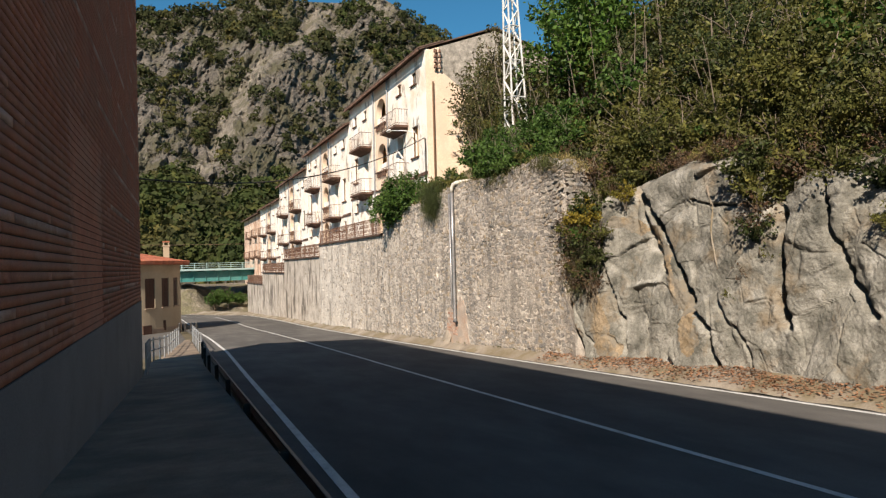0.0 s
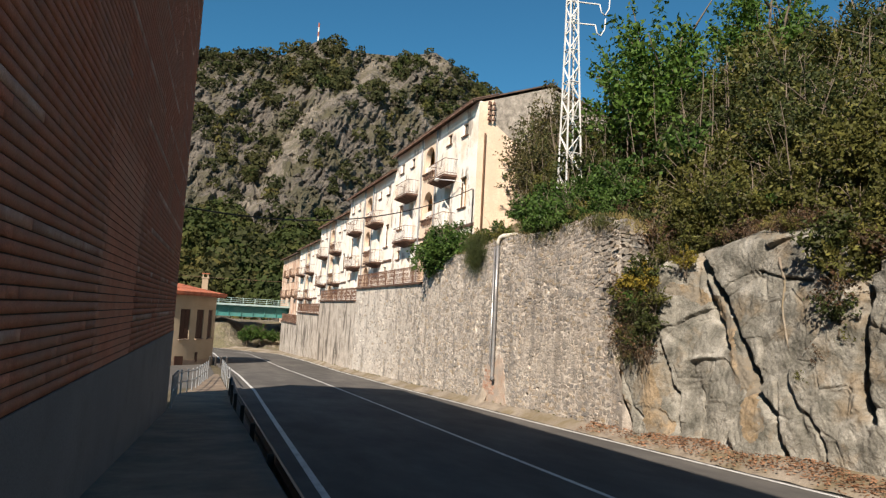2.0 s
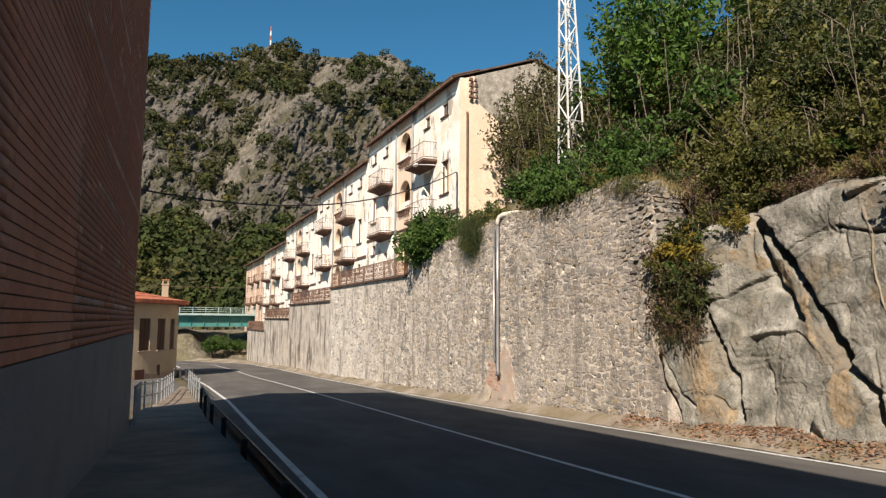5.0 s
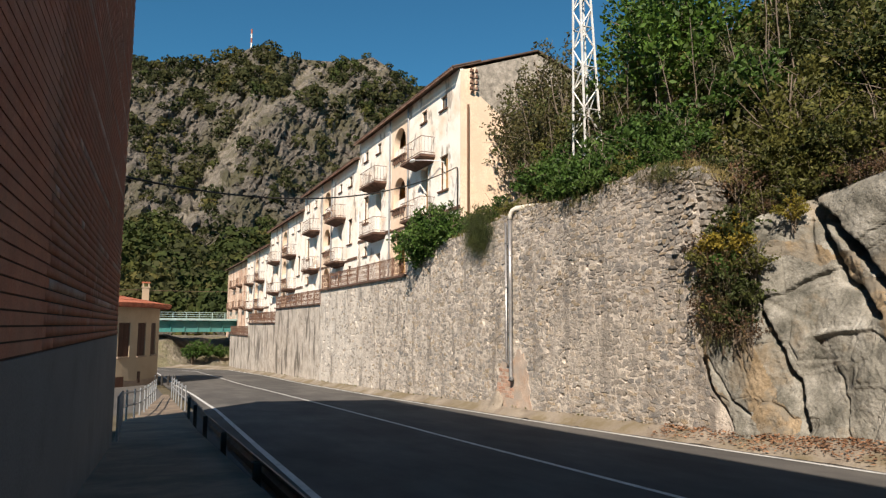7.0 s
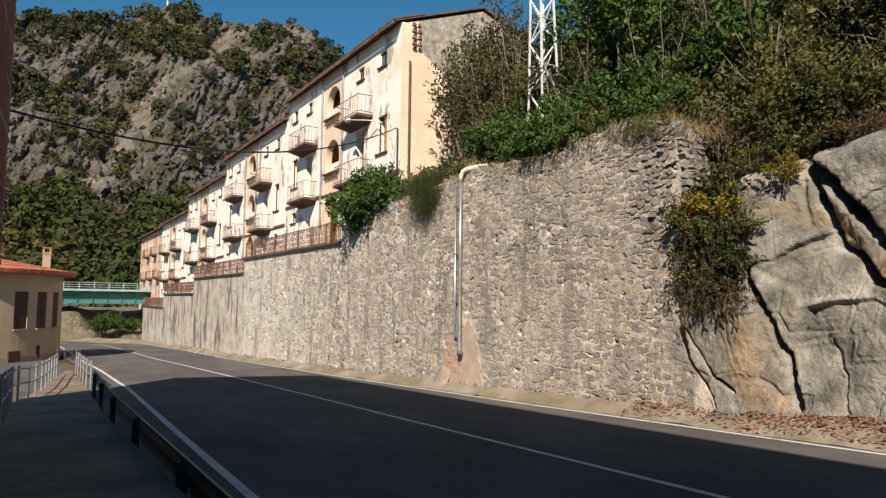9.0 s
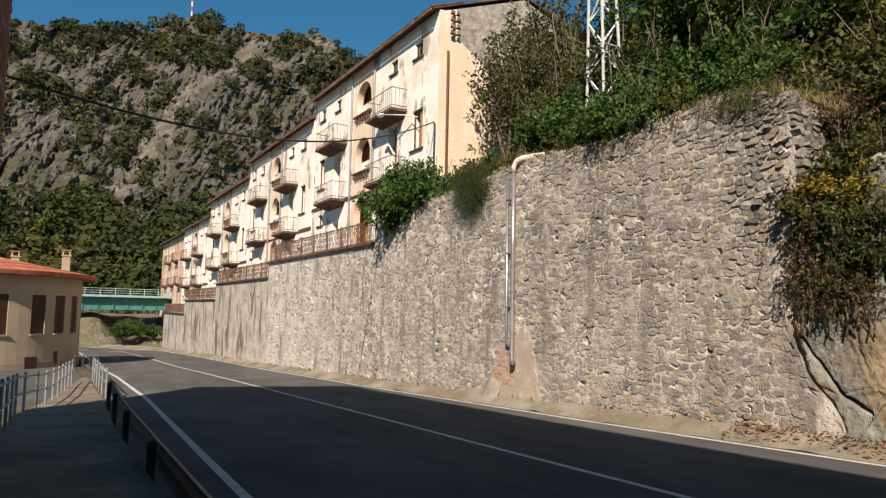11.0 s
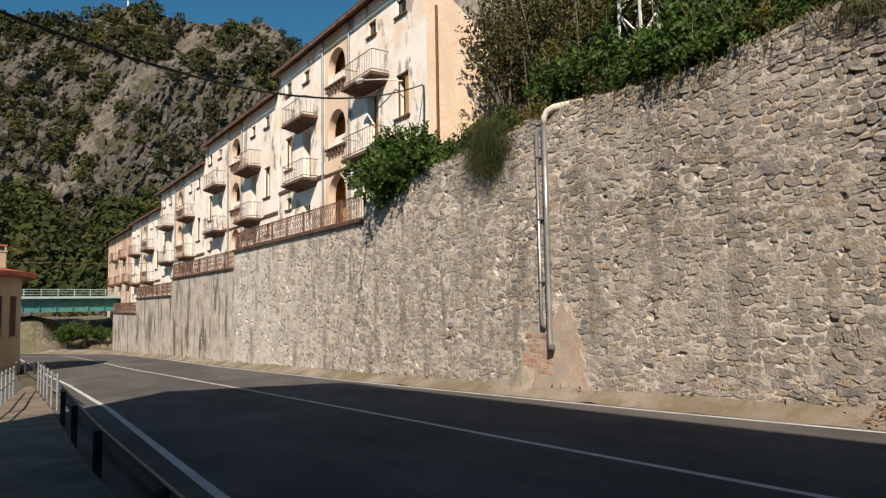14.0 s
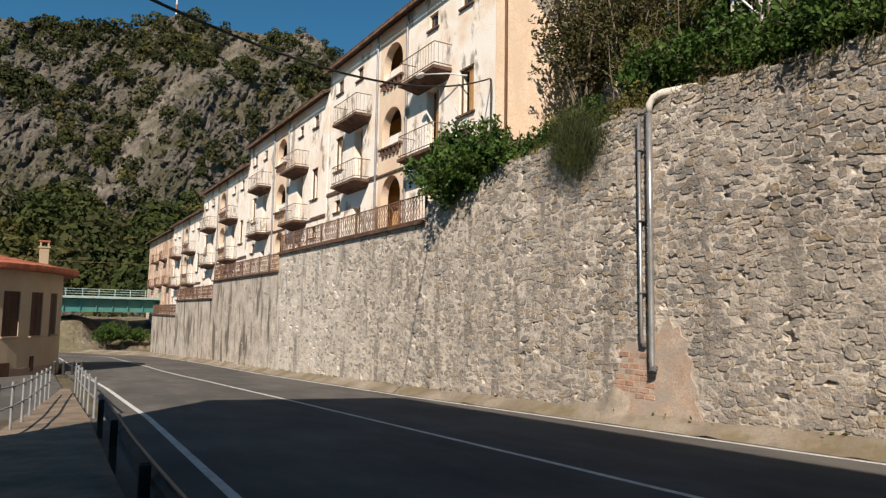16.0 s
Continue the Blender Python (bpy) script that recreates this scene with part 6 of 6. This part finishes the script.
lz = np.array([road_z(y) for y in ly]) + 0.05 + 0.36 * np.clip((lx - 8.48) / 0.87, 0, 1) + 0.02
q = leaf_quads(np.stack([lx, ly, lz], 1), 0.055, lr)
q[:, :, 2] = lz[:, None] + (q[:, :, 2] - lz[:, None]) * 0.35
tagged(quads_from("fallen_leaves", q, leaf_dry), "dry reddish-brown fallen leaves along the rock foot", "leaves", "", "stuff")


def blades(centres, length, width, rg, droop, spread):
    """Thin grass blades bending over, two quads each."""
    n = len(centres)
    c = np.asarray(centres, float)
    d = rg.normal(size=(n, 3)) * np.array([spread, spread, 0.25])
    d[:, 2] = np.abs(d[:, 2]) + 0.6
    d /= np.linalg.norm(d, axis=1)[:, None]
    ln = (length * rg.uniform(0.5, 1.3, n))[:, None]
    side = np.cross(d, rg.normal(size=(n, 3)))
    side /= np.linalg.norm(side, axis=1)[:, None]
    side *= width
    mid = c + d * ln * 0.55
    tip = mid + d * ln * 0.45 * (1 - droop) + np.array([-0.25 * droop, 0, -droop]) * ln * 0.6
    return np.concatenate([np.stack([c - side, c + side, mid + side * .8, mid - side * .8], 1), np.stack([mid - side * .8, mid + side * .8, tip + side * .15, tip - side * .15], 1)])


n = 5200
gyy = lr.uniform(22.5, 42.2, n)
gxx = WX + lr.uniform(-0.02, 1.0, n) ** 1.0
gzz = np.array([wall_top(y) for y in gyy]) + 0.0
keep = np.array([noise.noise(Vector((y * 0.7, 3, 3))) > -0.15 for y in gyy])
gc = np.stack([gxx, gyy, gzz], 1)[keep]
tagged(quads_from("dry_grass", blades(gc, 0.38, 0.006, lr, 0.5, 0.5), mat("grass_dry", (0.16, 0.13, 0.05), (0.30, 0.24, 0.10), 1.0, 0.8, 0.0, 8, island=0.4, third=(0.10, 0.12, 0.03), translucent=0.25)), "dry yellow grass along the wall top", "grass", "", "stuff")
# hanging dry stems under the edge and beside the rock
n = 700
gyy = np.concatenate([lr.normal(27.5, 1.6, 200), lr.normal(24.2, 0.5, 250), lr.normal(22.7, 0.5, 250)])
gzz = np.array([wall_top(min(max(y, 22.7), 42)) for y in gyy]) - lr.uniform(0, 0.35, n)
gzz[450:] = lr.uniform(0.3, 2.6, 250)
gc = np.stack([WX - 0.06 + lr.uniform(-0.12, 0.05, n), gyy, gzz], 1)
tagged(quads_from("dry_stems", blades(gc, 0.42, 0.006, lr, 1.5, 0.6), leaf_brown), "brown dried stems hanging over the wall", "dead stems", "", "stuff")
# feathery tuft beside the pipe bend
n = 4200
gc = np.stack([WX + lr.normal(-0.05, 0.22, n), lr.normal(34.3, 0.45, n), lr.normal(4.35, 0.36, n)], 1)
tagged(quads_from("feathery_plant", blades(gc, 0.5, 0.004, lr, 1.3, 0.7), leaf_dark), "fine feathery green plant drooping over the wall", "plant")
n = 140
wy = lr.uniform(23, 80, n)
gc = np.stack([np.full(n, 8.95) + lr.normal(0, 0.08, n), wy, np.array([road_z(y) for y in wy]) + 0.28], 1)
tagged(quads_from("weeds", leaf_quads(gc, 0.05, lr), leaf_olive), "small weeds along the wall foot", "weeds", "", "stuff")

n = 7000
gyy = lr.uniform(9.0, 24.0, n)
gxx = np.array([10.1 + 0.9 * smoothstep(24.2, 22.4, y) for y in gyy]) + lr.uniform(-0.1, 1.2, n)
keep = np.array([noise.noise(Vector((y * 0.9, 8, 3))) > -0.1 for y in gyy])
gc = np.array([(x, y, hill_z(max(x, 10.75), y) - 0.05) for x, y in zip(gxx[keep], gyy[keep])])
tagged(quads_from("dry_grass", blades(gc, 0.45, 0.007, lr, 0.6, 0.6), bpy.data.materials["grass_dry"]), "dry grass and stems along the top of the rock", "grass", "", "stuff")

# slender bare stems standing up out of the scrub
bm = bmesh.new()
sr = random.Random(12)
for k in range(64):
    x, y = sr.uniform(11.0, 15.5), sr.uniform(18, 37)
    z = hill_z(x, y)
    h = sr.uniform(1.6, 4.2)
    dx, dy = sr.uniform(-0.5, 0.5), sr.uniform(-0.5, 0.5)
    pts = [(x + dx * (j / 5) ** 2 + sr.uniform(-.04, .04), y + dy * (j / 5) ** 2 + sr.uniform(-.04, .04), z - 0.2 + h * j / 5) for j in range(6)]
    add_path_tube(bm, pts, [0.035 * (1 - 0.8 * j / 5) for j in range(6)], 5)
    for j in (2, 3, 4):
        p = Vector(pts[j])
        add_path_tube(bm, [p, p + Vector((sr.uniform(-.4, .4), sr.uniform(-.4, .4), sr.uniform(.2, .6)))], [0.012, 0.004], 4)
tagged(part("bare_stems", bm, bark, None, "", True), "slender brown leafless stems among the scrub", "stems", "", "stuff")
